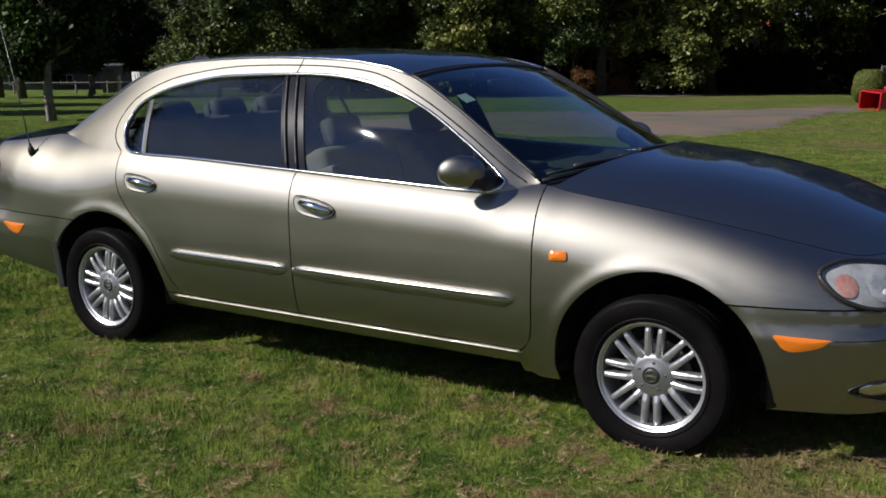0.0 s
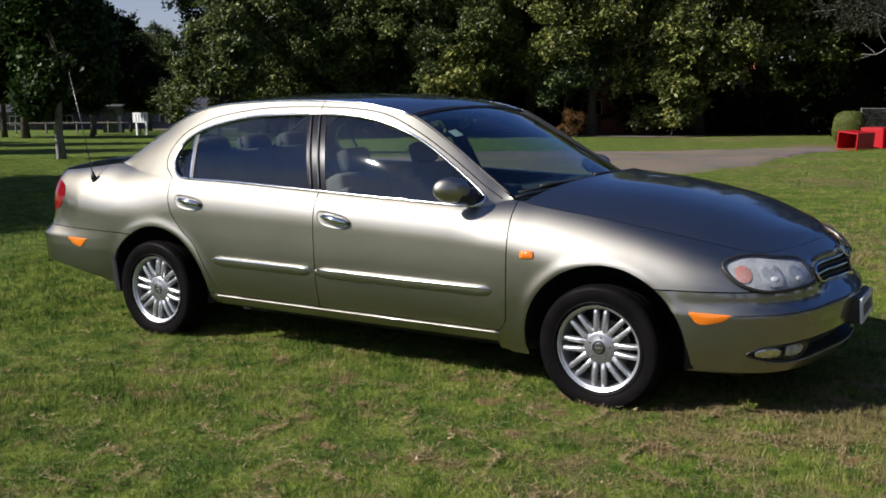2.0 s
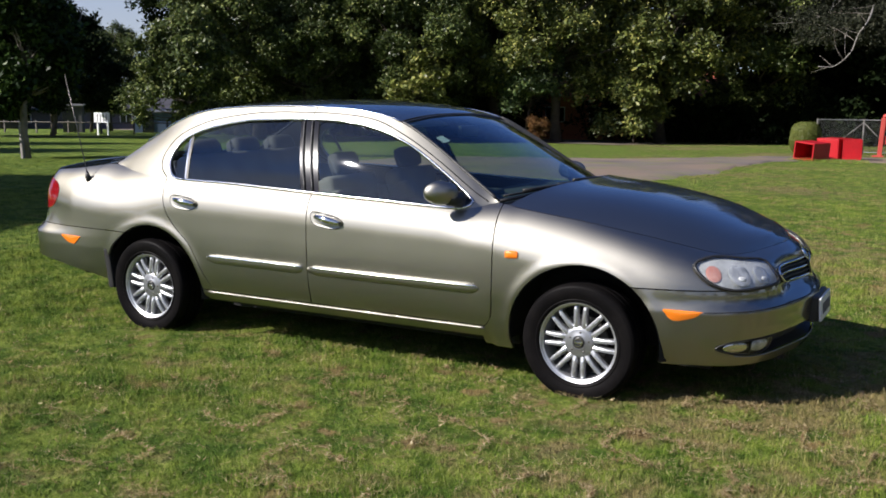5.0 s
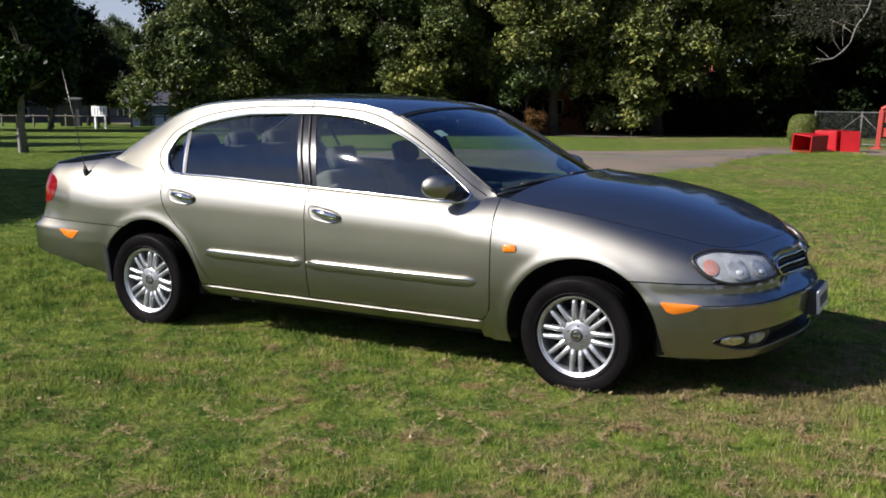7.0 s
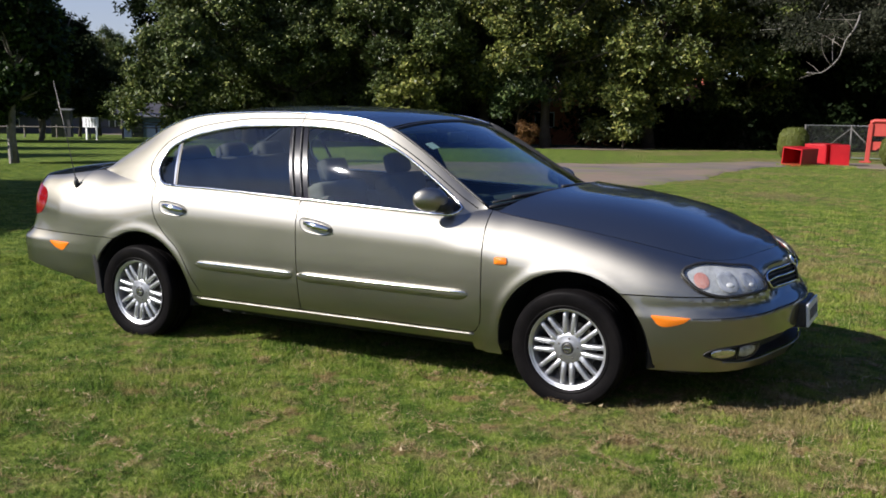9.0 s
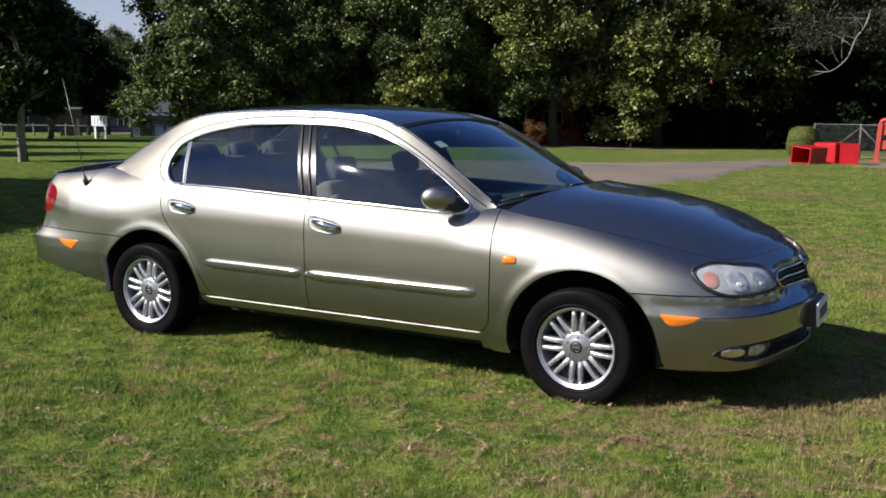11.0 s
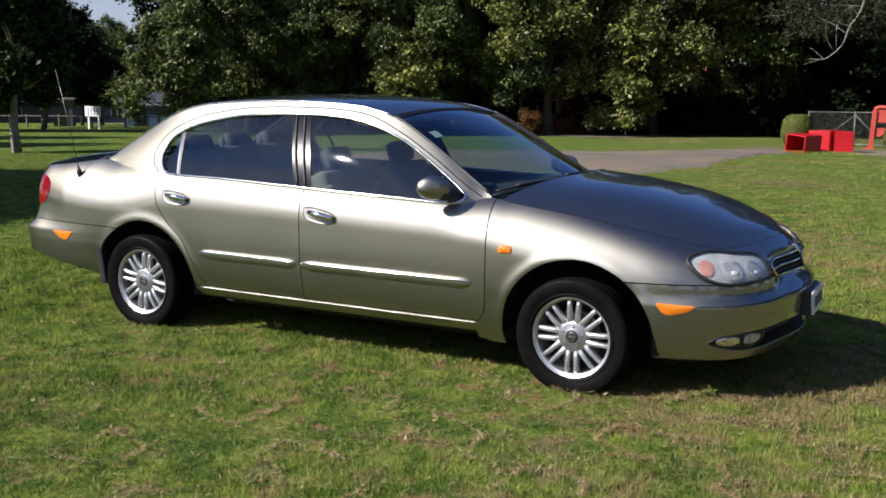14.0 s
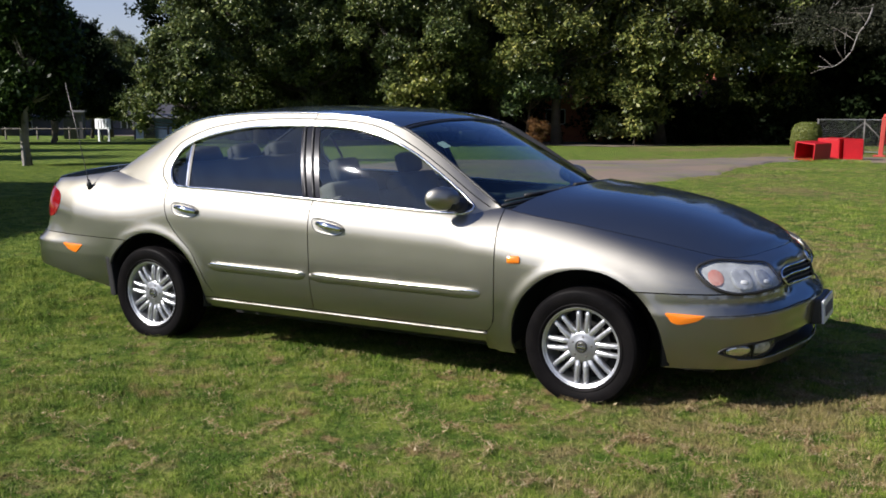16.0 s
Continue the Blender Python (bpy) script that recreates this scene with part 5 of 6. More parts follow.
# fog lamp in the outer end of the mouth
FOG = [(3.398, 0.327), (3.44, 0.347), (3.52, 0.358), (3.64, 0.362), (3.715, 0.362), (3.722, 0.338), (3.69, 0.305), (3.62, 0.292), (3.54, 0.293), (3.46, 0.304), (3.42, 0.314)]
for ob, flip in zip(patch("fog_lamp", FOG, -0.012, m_black, car, "clear fog lamp in a dark bezel"), (1, -1)):
    b = [sheet("lamp_cover", [patch_arrays(FOG, 0.002, 6, 0.004)], m_clear, ob, weld=0.0001), patch_edge("lamp_rim", FOG, 0.001, 0.0035, m_black, ob)]
    for s, z, r, long, mat in ((3.500, 0.326, 0.028, 2.3, m_chrome), (3.640, 0.328, 0.030, 1.9, m_reflector)):
        p, nrm = on_side(s, z, -0.008), Vector(side_normal(s, z))
        bm = bmesh.new()
        bmesh.ops.create_uvsphere(bm, u_segments=18, v_segments=10, radius=r, matrix=Matrix.Translation(Vector(p)) @ nrm.to_track_quat("Z", "Y").to_matrix().to_4x4() @ Matrix.Diagonal((long, 1.0, 0.4, 1)))
        b.append(part("reflector", bm, mat, ob, "bright fog lamp reflector", True))
    b.append(part("divider", tube([tuple(on_side(3.578, q, 0.002)) for q in (0.294, 0.31, 0.33, 0.345, 0.358)], 0.0045, 6), m_black, ob, "", True))
    for x in b:
        if flip < 0:
            x.data.transform(Matrix.Diagonal((1, -1, 1, 1)))
            x.data.flip_normals()
# pale edge under the mouth
t = np.linspace(3.50, S1 - 0.002, 40)
side_line("intake_lip", on_side(t, MOUTH_LO(t) - 0.004, 0.001), 0.0045, m_paint, "painted lower lip of the air intake")
# thin dark tube paints the crease's shade on the front bumper, from the side marker to the plate
t = np.linspace(3.335, S1 - 0.16, 40)
side_line("crease_shade", on_side(t, 0.494 + 0.010 * (t - 3.335), 0.0), 0.0024, m_under, "thin dark strip for the shade of the bumper's crease")

# grille with one bar in a bright surround


def grille():
    def half(u, v):
        s = lerp(3.853, S1, u)
        hi = np.interp(s, [3.853, 3.875, 3.95, 4.08, S1], [0.622, 0.641, 0.651, 0.654, 0.656])
        lo = np.interp(s, [3.853, 3.875, 3.93, 4.05, S1], [0.615, 0.592, 0.579, 0.574, 0.573])
        return on_side(s, lerp(lo, hi, v), 0.005)
    ob = sheet("grille", [sheet_arrays(half, 26, 10, 0.01)], m_under, car, "black grille with a bright surround and bar", both=True)
    s = np.linspace(3.853, S1, 30)
    hi = np.interp(s, [3.853, 3.875, 3.95, 4.08, S1], [0.620, 0.641, 0.651, 0.654, 0.656])
    lo = np.interp(s, [3.853, 3.875, 3.93, 4.05, S1], [0.620, 0.592, 0.579, 0.574, 0.573])
    near = list(on_side(s[::-1], hi[::-1], 0.010)) + list(on_side(s, lo, 0.010))
    ring = near + [p * np.array([1, -1, 1]) for p in near[::-1]]
    part("grille_surround", tube([tuple(p) for p in ring] + [tuple(ring[0])], 0.0052, 8), m_chrome, ob, "chrome grille surround", True)
    for z, r, mat in ((0.616, 0.006, m_chrome), (0.596, 0.003, m_black), (0.635, 0.003, m_black)):
        b = on_side(np.linspace(3.87, S1, 24), np.full(24, z), 0.010)
        part("grille_bar", tube([tuple(p) for p in list(b) + [p * np.array([1, -1, 1]) for p in b[::-1]]], r, 6), mat, ob, "bright grille bar" if mat is m_chrome else "", True)
    rib = on_side(np.full(8, S1 - 0.001), np.linspace(0.572, 0.668, 8), 0.012)
    part("grille_rib", tube([(float(q[0]), 0.0, float(q[2])) for q in rib], 0.009, 8), m_gloss, ob, "dark centre rib of the grille", True)
    p, nrm = on_side(S1 - 0.001, 0.655, 0.016), Vector((0.85, 0, 0.5))
    bm = bmesh.new()
    bmesh.ops.create_uvsphere(bm, u_segments=20, v_segments=10, radius=0.027, matrix=Matrix.Translation((float(p[0]) - 0.005, 0, 0.672)) @ nrm.to_track_quat("Z", "Y").to_matrix().to_4x4() @ Matrix.Diagonal((0.85, 1.2, 0.3, 1)))
    part("badge", bm, m_chrome, ob, "plain oval chrome badge", True)


grille()

# number plates: pale, with plain bars for characters
def number_plate(x, z, tilt, w, h, out):
    bm = box((0.012, w, h), Matrix.Translation((x, 0, z)) @ Matrix.Rotation(radians(tilt), 4, "Y"), 0.004)
    ob = part("number_plate", bm, m_white, car, "pale number plate with dark plain bars")
    for k in range(6):
        b = box((0.004, w * 0.055, h * 0.46), Matrix.Translation((x + out * 0.0075, (k - 2.5) * w * 0.135, z)) @ Matrix.Rotation(radians(tilt), 4, "Y"))
        part("bar", b, m_fabric, ob)
    return ob


number_plate(3.722, 0.424, -4, 0.31, 0.112, 1)
part("plate_holder", box((0.090, 0.30, 0.126), Matrix.Translation((3.670, 0, 0.424)) @ Matrix.Rotation(radians(-4), 4, "Y"), 0.012), m_black, car, "black plate holder")
number_plate(-1.145, 0.80, 8, 0.36, 0.125, -1)


# door handles: recessed cup, bright grip
def door_handle(s, z, ds, slope):
    oval = [(s - 0.105, z + 0.012), (s - 0.085, z + 0.034), (s, z + 0.033), (s + 0.075, z + 0.022), (s + 0.107, z - 0.004), (s + 0.06, z - 0.036), (s - 0.02, z - 0.040), (s - 0.085, z - 0.028)]
    oval = [(a, b - slope * (a - s)) for a, b in oval]
    for ob, flip in zip(patch("door_handle", oval, 0.0025, m_paint, car, "painted door handle cup with a bright grip", dome=-0.006), (1, -1)):
        bits = [part("rim", tube([tuple(p) for p in (lambda c: list(on_side(c[:, 0], c[:, 1], 0.003)) + [on_side(c[0, 0], c[0, 1], 0.003)])(closed(oval, 6))], 0.0016, 6), m_black, ob, "", True)]
        cup = [(s - 0.055, z - 0.002), (s - 0.03, z + 0.014), (s + 0.05, z + 0.008), (s + 0.085, z - 0.006), (s + 0.06, z - 0.026), (s - 0.02, z - 0.028)]
        bits.append(sheet("cup", [patch_arrays([(a, b - slope * (a - s)) for a, b in cup], 0.003, 4)], m_paint, ob, "painted handle recess", weld=0.0001))
        t = np.linspace(0, 1, 14)
        gs = s - 0.065 + 0.155 * t
        grip = on_side(gs, z + 0.010 - 0.012 * t - slope * (gs - s), 0.012 + 0.016 * np.sin(math.pi * t))
        bits.append(part("grip", tube([tuple(p) for p in grip], [0.008 + 0.0105 * math.sin(math.pi * min(1, 0.15 + 0.7 * q)) for q in t], 10), m_chrome, ob, "bright metal grip", True))
        if flip < 0:
            for b in bits:
                b.data.transform(Matrix.Diagonal((1, -1, 1, 1)))
                b.data.flip_normals()


door_handle(0.332, 0.820, 0, 0.045)
door_handle(1.342, 0.783, 0, 0.085)


# side mouldings: painted strips with a bright upper edge
def moulding(s_a, s_b, z_a, z_b, h):
    def f(u, v):
        s = lerp(s_a, s_b, u)
        taper = np.minimum(1, np.minimum((u + 0.02) * (s_b - s_a) / 0.08, (1.004 - u) * (s_b - s_a) / 0.05))
        a = lerp(-math.pi / 2, math.pi / 2, v)
        z = lerp(z_a, z_b, u) + h * np.sin(a) * np.sqrt(np.maximum(taper, 0.05))
        return on_side(s, z, 0.016 * np.cos(a) ** 0.6 * np.sqrt(np.maximum(taper, 0.05)) - 0.002)
    sheet("side_moulding", [sheet_arrays(f, 50, 10, 0)], m_paint, car, mirror=True)
    t = np.linspace(0.02, 0.995, 40)
    s = lerp(s_a, s_b, t)
    side_line("moulding_strip", on_side(s, lerp(z_a, z_b, t) + h * 0.55, 0.010), [0.003 + 0.0055 * min(1, min(q, 1 - q) * 18) for q in t], m_chrome, "bright moulding strip")


moulding(0.495, MID_CUT - 0.030, 0.508, 0.506, 0.027)
moulding(MID_CUT + 0.004, 2.238, 0.506, 0.504, 0.027)


# mirrors on black sails
def wing_mirror(flip):
    bm = bmesh.new()
    bmesh.ops.create_uvsphere(bm, u_segments=28, v_segments=18, radius=1.0)
    for v in bm.verts:
        x, y, z = v.co
        k = (abs(x) ** 2.15 + abs(y) ** 2.15 + abs(z) ** 2.15) ** (-1 / 2.15)
        v.co = Vector((x, y, z)) * (0.35 + 0.65 * k)
        # the back is cut flat for the glass
        if v.co.y > 0.6:
            v.co.y = 0.6 + 0.05 * (v.co.y - 0.6)
    hang = Matrix.Translation((2.047, -0.913, 0.968)) @ Matrix.Rotation(radians(43), 4, "Z") @ Matrix.Rotation(radians(2), 4, "Y")
    bm.transform(hang @ Matrix.Diagonal((0.089, 0.045, 0.059, 1)))
    ob = part("wing_mirror", bm, m_paint, car, "body-coloured wing mirror", True)
    bits = [ob]
    g = bmesh.new()
    bmesh.ops.create_circle(g, cap_ends=True, segments=28, radius=1.0, matrix=hang @ Matrix.Translation((0, 0.0295, 0)) @ Matrix.Rotation(radians(-90), 4, "X") @ Matrix.Diagonal((0.064, 0.041, 1, 1)))
    bits.append(part("mirror_glass", g, m_mirror, ob, "mirror glass"))
    sail = [(2.03, 0.888), (2.09, 0.893), (2.13, 0.905), (2.138, 0.925), (2.11, 0.955), (2.06, 0.985), (2.05, 0.95)]
    c = closed(sail, 5)
    outer_p, inner_p = house(c[:, 0], c[:, 1], 0.010), house(c[:, 0], c[:, 1], -0.01)
    k = len(c)
    mid = outer_p.mean(0) + np.array([0, -0.008, 0])
    sv = np.concatenate([outer_p, inner_p, [mid]])
    sf = [(i, (i + 1) % k, k + (i + 1) % k, k + i) for i in range(k)] + [(i, (i + 1) % k, 2 * k) for i in range(k)]
    me = arrays_mesh("mirror_sail", sv, sf)
    bits.append(part_mesh("mirror_sail", me, m_black, ob, "black mirror mount", True))
    bits.append(part("mirror_arm", tube([(2.072, -0.895, 0.943), (2.09, -0.86, 0.935), (2.097, -0.81, 0.93)], [0.036, 0.034, 0.040], 12), m_black, ob, "black mirror arm", True))
    if flip:
        # the far one is folded back against its door
        hinge = Matrix.Translation((2.10, -0.87, 0))
        for b in bits:
            if b.name.split(".")[0] in ("wing_mirror", "mirror_glass"):
                b.data.transform(hinge @ Matrix.Rotation(radians(-62), 4, "Z") @ hinge.inverted())
            b.data.transform(Matrix.Diagonal((1, -1, 1, 1)))
            b.data.flip_normals()


m_mirror = material("mirror", (0.9, 0.9, 0.9), 0.02, 1.0)
wing_mirror(False)
wing_mirror(True)

# scuttle and wipers
def scuttle_f(u, v):
    w = 2 * u - 1
    a = windscreen_f(u, np.zeros_like(u))
    x = a[..., 0] + lerp(-0.02, 0.115, v)
    return np.stack([x, a[..., 1] * 1.0, a[..., 2] - 0.012 - 0.012 * np.sin(math.pi * v) + 0.004 * v], -1)


sheet("scuttle", [sheet_arrays(scuttle_f, 30, 8, 0)], m_black, car, "black plastic scuttle panel under the windscreen")


def wiper(u_pivot, u_tip, v_tip):
    arm = [np.array(windscreen_f(np.array(u_pivot), np.array(0.0))) + (0.06, 0, 0.002)]
    for k in np.linspace(0.1, 1, 8):
        p = windscreen_f(np.array(lerp(u_pivot, u_tip, k)), np.array(lerp(0.0, v_tip, k)))
        arm.append(np.array(p) + (0.035 - 0.02 * k, 0, 0.020))
    bm = tube([tuple(p) for p in arm], [0.014] + [0.010] * 8, 8)
    ob = part("wiper", bm, m_black, car, "black windscreen wiper", True)
    blade = [np.array(windscreen_f(np.array(lerp(u_pivot, u_tip, k)), np.array(lerp(0.0, v_tip, k)))) + (0.012, 0, 0.010) for k in np.linspace(0.35, 1.25, 8)]
    part("wiper_blade", tube([tuple(p) for p in blade], 0.006, 6), m_black, ob, "", True)


wiper(0.80, 0.40, 0.028)
wiper(0.42, 0.10, 0.022)
# washer jets
for y in (-0.30, 0.30):
    bm = bmesh.new()
    bmesh.ops.create_uvsphere(bm, u_segments=10, v_segments=6, radius=0.013, matrix=Matrix.Translation((2.60, y, 0.945)) @ Matrix.Diagonal((1.4, 1, 0.6, 1)))
    part("washer_jet", bm, m_black, car, "", True)

# registration label inside the screen
q = [np.array(windscreen_f(np.array(a), np.array(b))) - (0.012, 0, 0.004) for a, b in ((0.072, 0.745), (0.118, 0.745), (0.118, 0.67), (0.072, 0.67))]
me = arrays_mesh("screen_label", [*q, *[p_ + np.array([-0.002, 0, -0.001]) for p_ in q]], [(0, 1, 2, 3), (7, 6, 5, 4)])
part_mesh("screen_label", me, m_white, windscreen, "small pale label behind the glass")

# aerial on the rear fender
foot, out = on_side(-0.545, 0.905), side_normal(-0.545, 0.905)
part("aerial", tube([tuple(foot - 0.01 * out), tuple(foot + 0.008 * out + np.array([0, 0, 0.012])), tuple(foot + 0.012 * out + np.array([-0.004, 0, 0.045]))], [0.021, 0.017, 0.007], 10), m_black, car, "black aerial base with a thin steel rod", True)
aerial_rod = [tuple(foot + 0.010 * out + np.array([-0.003, 0, 0.035])), (-0.645, -0.775, 1.26), (-0.742, -0.760, 1.552)]
part("rod", tube(aerial_rod, [0.0030, 0.0026, 0.0022], 8), m_steel, bpy.data.objects["aerial"], "thin steel rod", True)
part("stub", tube([tuple(foot + 0.012 * out + np.array([0.0, 0, 0.02])), tuple(foot + 0.014 * out + np.array([0.016, 0, 0.03]))], [0.006, 0.004], 8), m_black, bpy.data.objects["aerial"], "", True)


# ---- wheels
def lathe(profile, n=56, axis_y=True):
    """Rings of (radius, along the axle) round the axle y."""
    bm = bmesh.new()
    rows = [[bm.verts.new((r * math.cos(a), y, r * math.sin(a))) for a in np.linspace(0, math.tau, n, endpoint=False)] for r, y in profile]
    for a, b in zip(rows, rows[1:]):
        for k in range(n):
            bm.faces.new((a[k], a[(k + 1) % n], b[(k + 1) % n], b[k]))
    bmesh.ops.recalc_face_normals(bm, faces=bm.faces)
    return bm


def wheel_mesh_parts():
    tyre = lathe([(0.213, -0.080), (0.219, -0.092), (0.232, -0.101), (0.236, -0.1015), (0.240, -0.099), (0.262, -0.107), (0.285, -0.109), (0.300, -0.106), (0.302, -0.1035), (0.308, -0.102), (0.316, -0.093), (0.3205, -0.080),
                  (0.322, -0.062), (0.322, -0.050), (0.315, -0.049), (0.315, -0.043), (0.3225, -0.042), (0.3225, -0.006), (0.315, -0.005), (0.315, 0.005), (0.3225, 0.006), (0.3225, 0.042), (0.315, 0.043), (0.315, 0.049), (0.322, 0.050),
                  (0.3205, 0.080), (0.312, 0.098), (0.285, 0.108), (0.24, 0.10), (0.218, 0.085)], 72)
    rim = lathe([(0.196, 0.085), (0.200, 0.0), (0.198, -0.055), (0.201, -0.070), (0.202, -0.078), (0.207, -0.0815), (0.2120, -0.083), (0.2135, -0.0905), (0.2180, -0.093), (0.2210, -0.089), (0.2210, -0.080), (0.216, -0.074)], 72)
    hub = lathe([(0.086, -0.030), (0.092, -0.055), (0.090, -0.062), (0.082, -0.0690), (0.068, -0.0725), (0.046, -0.0735), (0.040, -0.0765), (0.036, -0.0765), (0.034, -0.074), (0.033, -0.070), (0.0005, -0.069)], 40)
    cap = lathe([(0.031, -0.068), (0.031, -0.0755), (0.028, -0.078), (0.012, -0.0795), (0.0005, -0.080)], 32)
    disc = lathe([(0.05, -0.02), (0.138, -0.02), (0.14, -0.012), (0.138, -0.004), (0.05, -0.004)], 48)
    drum = lathe([(0.192, 0.03), (0.0005, 0.035)], 40)
    return tyre, rim, hub, cap, disc, drum


def spoke_mesh():
    """One bar of a twin spoke, thicker at the hub, with rounded edges."""
    bm = bmesh.new()
    rows = []
    for r, w, y0, y1 in ((0.050, 0.0175, -0.040, -0.064), (0.084, 0.0160, -0.045, -0.0715), (0.104, 0.0145, -0.047, -0.0765), (0.14, 0.0132, -0.048, -0.0785), (0.180, 0.0125, -0.046, -0.0770), (0.196, 0.0122, -0.046, -0.0725), (0.203, 0.0125, -0.046, -0.062)):
        ring = [(-w, y0), (w, y0), (w, lerp(y0, y1, 0.62)), (w * 0.78, lerp(y0, y1, 0.88)), (w * 0.36, y1), (-w * 0.36, y1), (-w * 0.78, lerp(y0, y1, 0.88)), (-w, lerp(y0, y1, 0.62))]
        rows.append([bm.verts.new((dx, y, r)) for dx, y in ring])
    for a, b in zip(rows, rows[1:]):
        for k in range(8):
            bm.faces.new((a[k], a[(k + 1) % 8], b[(k + 1) % 8], b[k]))
    bm.faces.new(rows[0][::-1])
    bm.faces.new(rows[-1])
    bmesh.ops.recalc_face_normals(bm, faces=bm.faces)
    me = bpy.data.meshes.new("spoke")
    bm.to_mesh(me)
    bm.free()
    me.materials.append(m_alloy)
    return me


def wheel_at(first, m):
    """A wheel with its tyre, rim, twin spokes, hub and cap; the meshes are shared between the four."""
    w = new("wheel", first["rim"])
    w.parent = car
    w.matrix_basis = m
    w["label"] = "silver alloy wheel with eight twin spokes"
    for name, label in (("tyre", "black tyre with a shiny sidewall"), ("hub", ""), ("centre_cap", "dark centre cap with a bright ring"), ("brake_disc", "dull steel brake disc"), ("wheel_back", "")):
        o = new(name, first[name])
        o.parent = w
        if label:
            o["label"] = label
    for k in range(8):
        for off in (-1, 1):
            o = new("spoke", first["spoke"])
            o.parent = w
            o.matrix_basis = Matrix.Rotation(radians(k * 45 + 4), 4, "Y") @ Matrix.Translation((off * 0.0178, 0, 0)) @ Matrix.Rotation(radians(off * 2.6), 4, "Y")
    for k in range(5):
        o = new("wheel_nut", first["nut"])
        o.parent = w
        o.matrix_basis = Matrix.Rotation(radians(72 * k + 10), 4, "Y") @ Matrix.Translation((0, 0, 0.0560))
    for name in ("cap_bar", "cap_ring"):
        o = new(name, first[name])
        o.parent = w
    return w


def as_mesh(name, bm, mat, smooth=True):
    me = bpy.data.meshes.new(name)
    bm.to_mesh(me)
    bm.free()
    me.materials.append(mat)
    if smooth:
        me.polygons.foreach_set("use_smooth", [True] * len(me.polygons))
        me.set_sharp_from_angle(angle=radians(38))
    return me


tyre, rim, hub, cap, disc, drum = wheel_mesh_parts()
first_wheel = dict(rim=as_mesh("rim", rim, m_alloy), tyre=as_mesh("tyre", tyre, m_rubber), hub=as_mesh("hub", hub, m_hub), centre_cap=as_mesh("centre_cap", cap, m_black),
                   brake_disc=as_mesh("brake_disc", disc, m_steel), wheel_back=as_mesh("wheel_back", drum, m_under), spoke=spoke_mesh(),
                   nut=as_mesh("nut", lathe([(0.0065, -0.066), (0.0065, -0.0745), (0.004, -0.0755), (0.0004, -0.0755)], 8), m_steel),
                   cap_ring=as_mesh("cap_ring", lathe([(0.0195, -0.078), (0.0195, -0.0815), (0.0225, -0.0815), (0.0235, -0.078)], 28), m_chrome),
                   cap_bar=as_mesh("cap_bar", box((0.040, 0.003, 0.009), Matrix.Translation((0, -0.0805, 0)), 0.001), m_chrome))
HUB_Z = 0.289
for x, turn in ((0.0, 6), (2.75, -3)):
    wheel_at(first_wheel, pose(x, -0.757, HUB_Z, 0, turn, 0) @ Matrix.Diagonal((0.888, 1, 0.888, 1)))
    wheel_at(first_wheel, pose(x, 0.757, HUB_Z, 0, turn, 180) @ Matrix.Diagonal((0.888, 1, 0.888, 1)))


# ---- cabin
def cushion(name, size, m, mat, parent, r=0.05):
    bm = box(size, m, r)
    bmesh.ops.subdivide_edges(bm, edges=bm.edges, cuts=1, use_grid_fill=True)
    return part(name, bm, mat, parent, smooth=True)


def seat(x, y):
    s = cushion("seat", (0.50, 0.50, 0.16), Matrix.Translation((x, y, 0.44)) @ Matrix.Rotation(radians(-6), 4, "Y"), m_fabric, car, 0.055)
    s["label"] = "grey cloth front seat with headrest"
    tilt = Matrix.Translation((x - 0.25, y, 0.70)) @ Matrix.Rotation(radians(-17), 4, "Y")
    cushion("backrest", (0.13, 0.48, 0.58), tilt, m_fabric, s, 0.05)
    cushion("side_bolster", (0.16, 0.07, 0.46), tilt @ Matrix.Translation((0.03, -0.22, -0.03)), m_fabric, s, 0.03)
    cushion("side_bolster", (0.16, 0.07, 0.46), tilt @ Matrix.Translation((0.03, 0.22, -0.03)), m_fabric, s, 0.03)
    cushion("headrest", (0.09, 0.23, 0.14), tilt @ Matrix.Translation((0.01, 0, 0.355)), m_trim, s, 0.045)
    for dy in (-0.06, 0.06):
        part("headrest_post", tube([tuple(tilt @ Vector((0.0, dy, 0.26))), tuple(tilt @ Vector((0.0, dy, 0.34)))], 0.007, 8), m_chrome, s)


seat(1.44, -0.36)
seat(1.44, 0.36)
bench = cushion("rear_seat", (0.50, 1.24, 0.18), Matrix.Translation((0.50, 0, 0.55)), m_fabric, car, 0.06)
bench["label"] = "grey cloth rear bench with headrests"
tilt = Matrix.Translation((0.17, 0, 0.80)) @ Matrix.Rotation(radians(-24), 4, "Y")
cushion("backrest", (0.15, 1.26, 0.56), tilt, m_fabric, bench, 0.05)
for y in (-0.38, 0.0, 0.38):
    cushion("headrest", (0.13, 0.25, 0.15), tilt @ Matrix.Translation((0.0, y, 0.31)), m_trim, bench, 0.065)
part("parcel_shelf", box((0.55, 1.16, 0.03), Matrix.Translation((-0.16, 0, 0.975)), 0.01), m_trim, car)
dash = box((0.42, 1.32, 0.20), Matrix.Translation((2.10, 0, 0.80)) @ Matrix.Rotation(radians(8), 4, "Y"), 0.07)
add_box(dash, (0.16, 0.34, 0.07), Matrix.Translation((1.98, -0.36, 0.90)), 0.03)
part("dashboard", dash, m_trim, car, "dark grey dashboard", True)
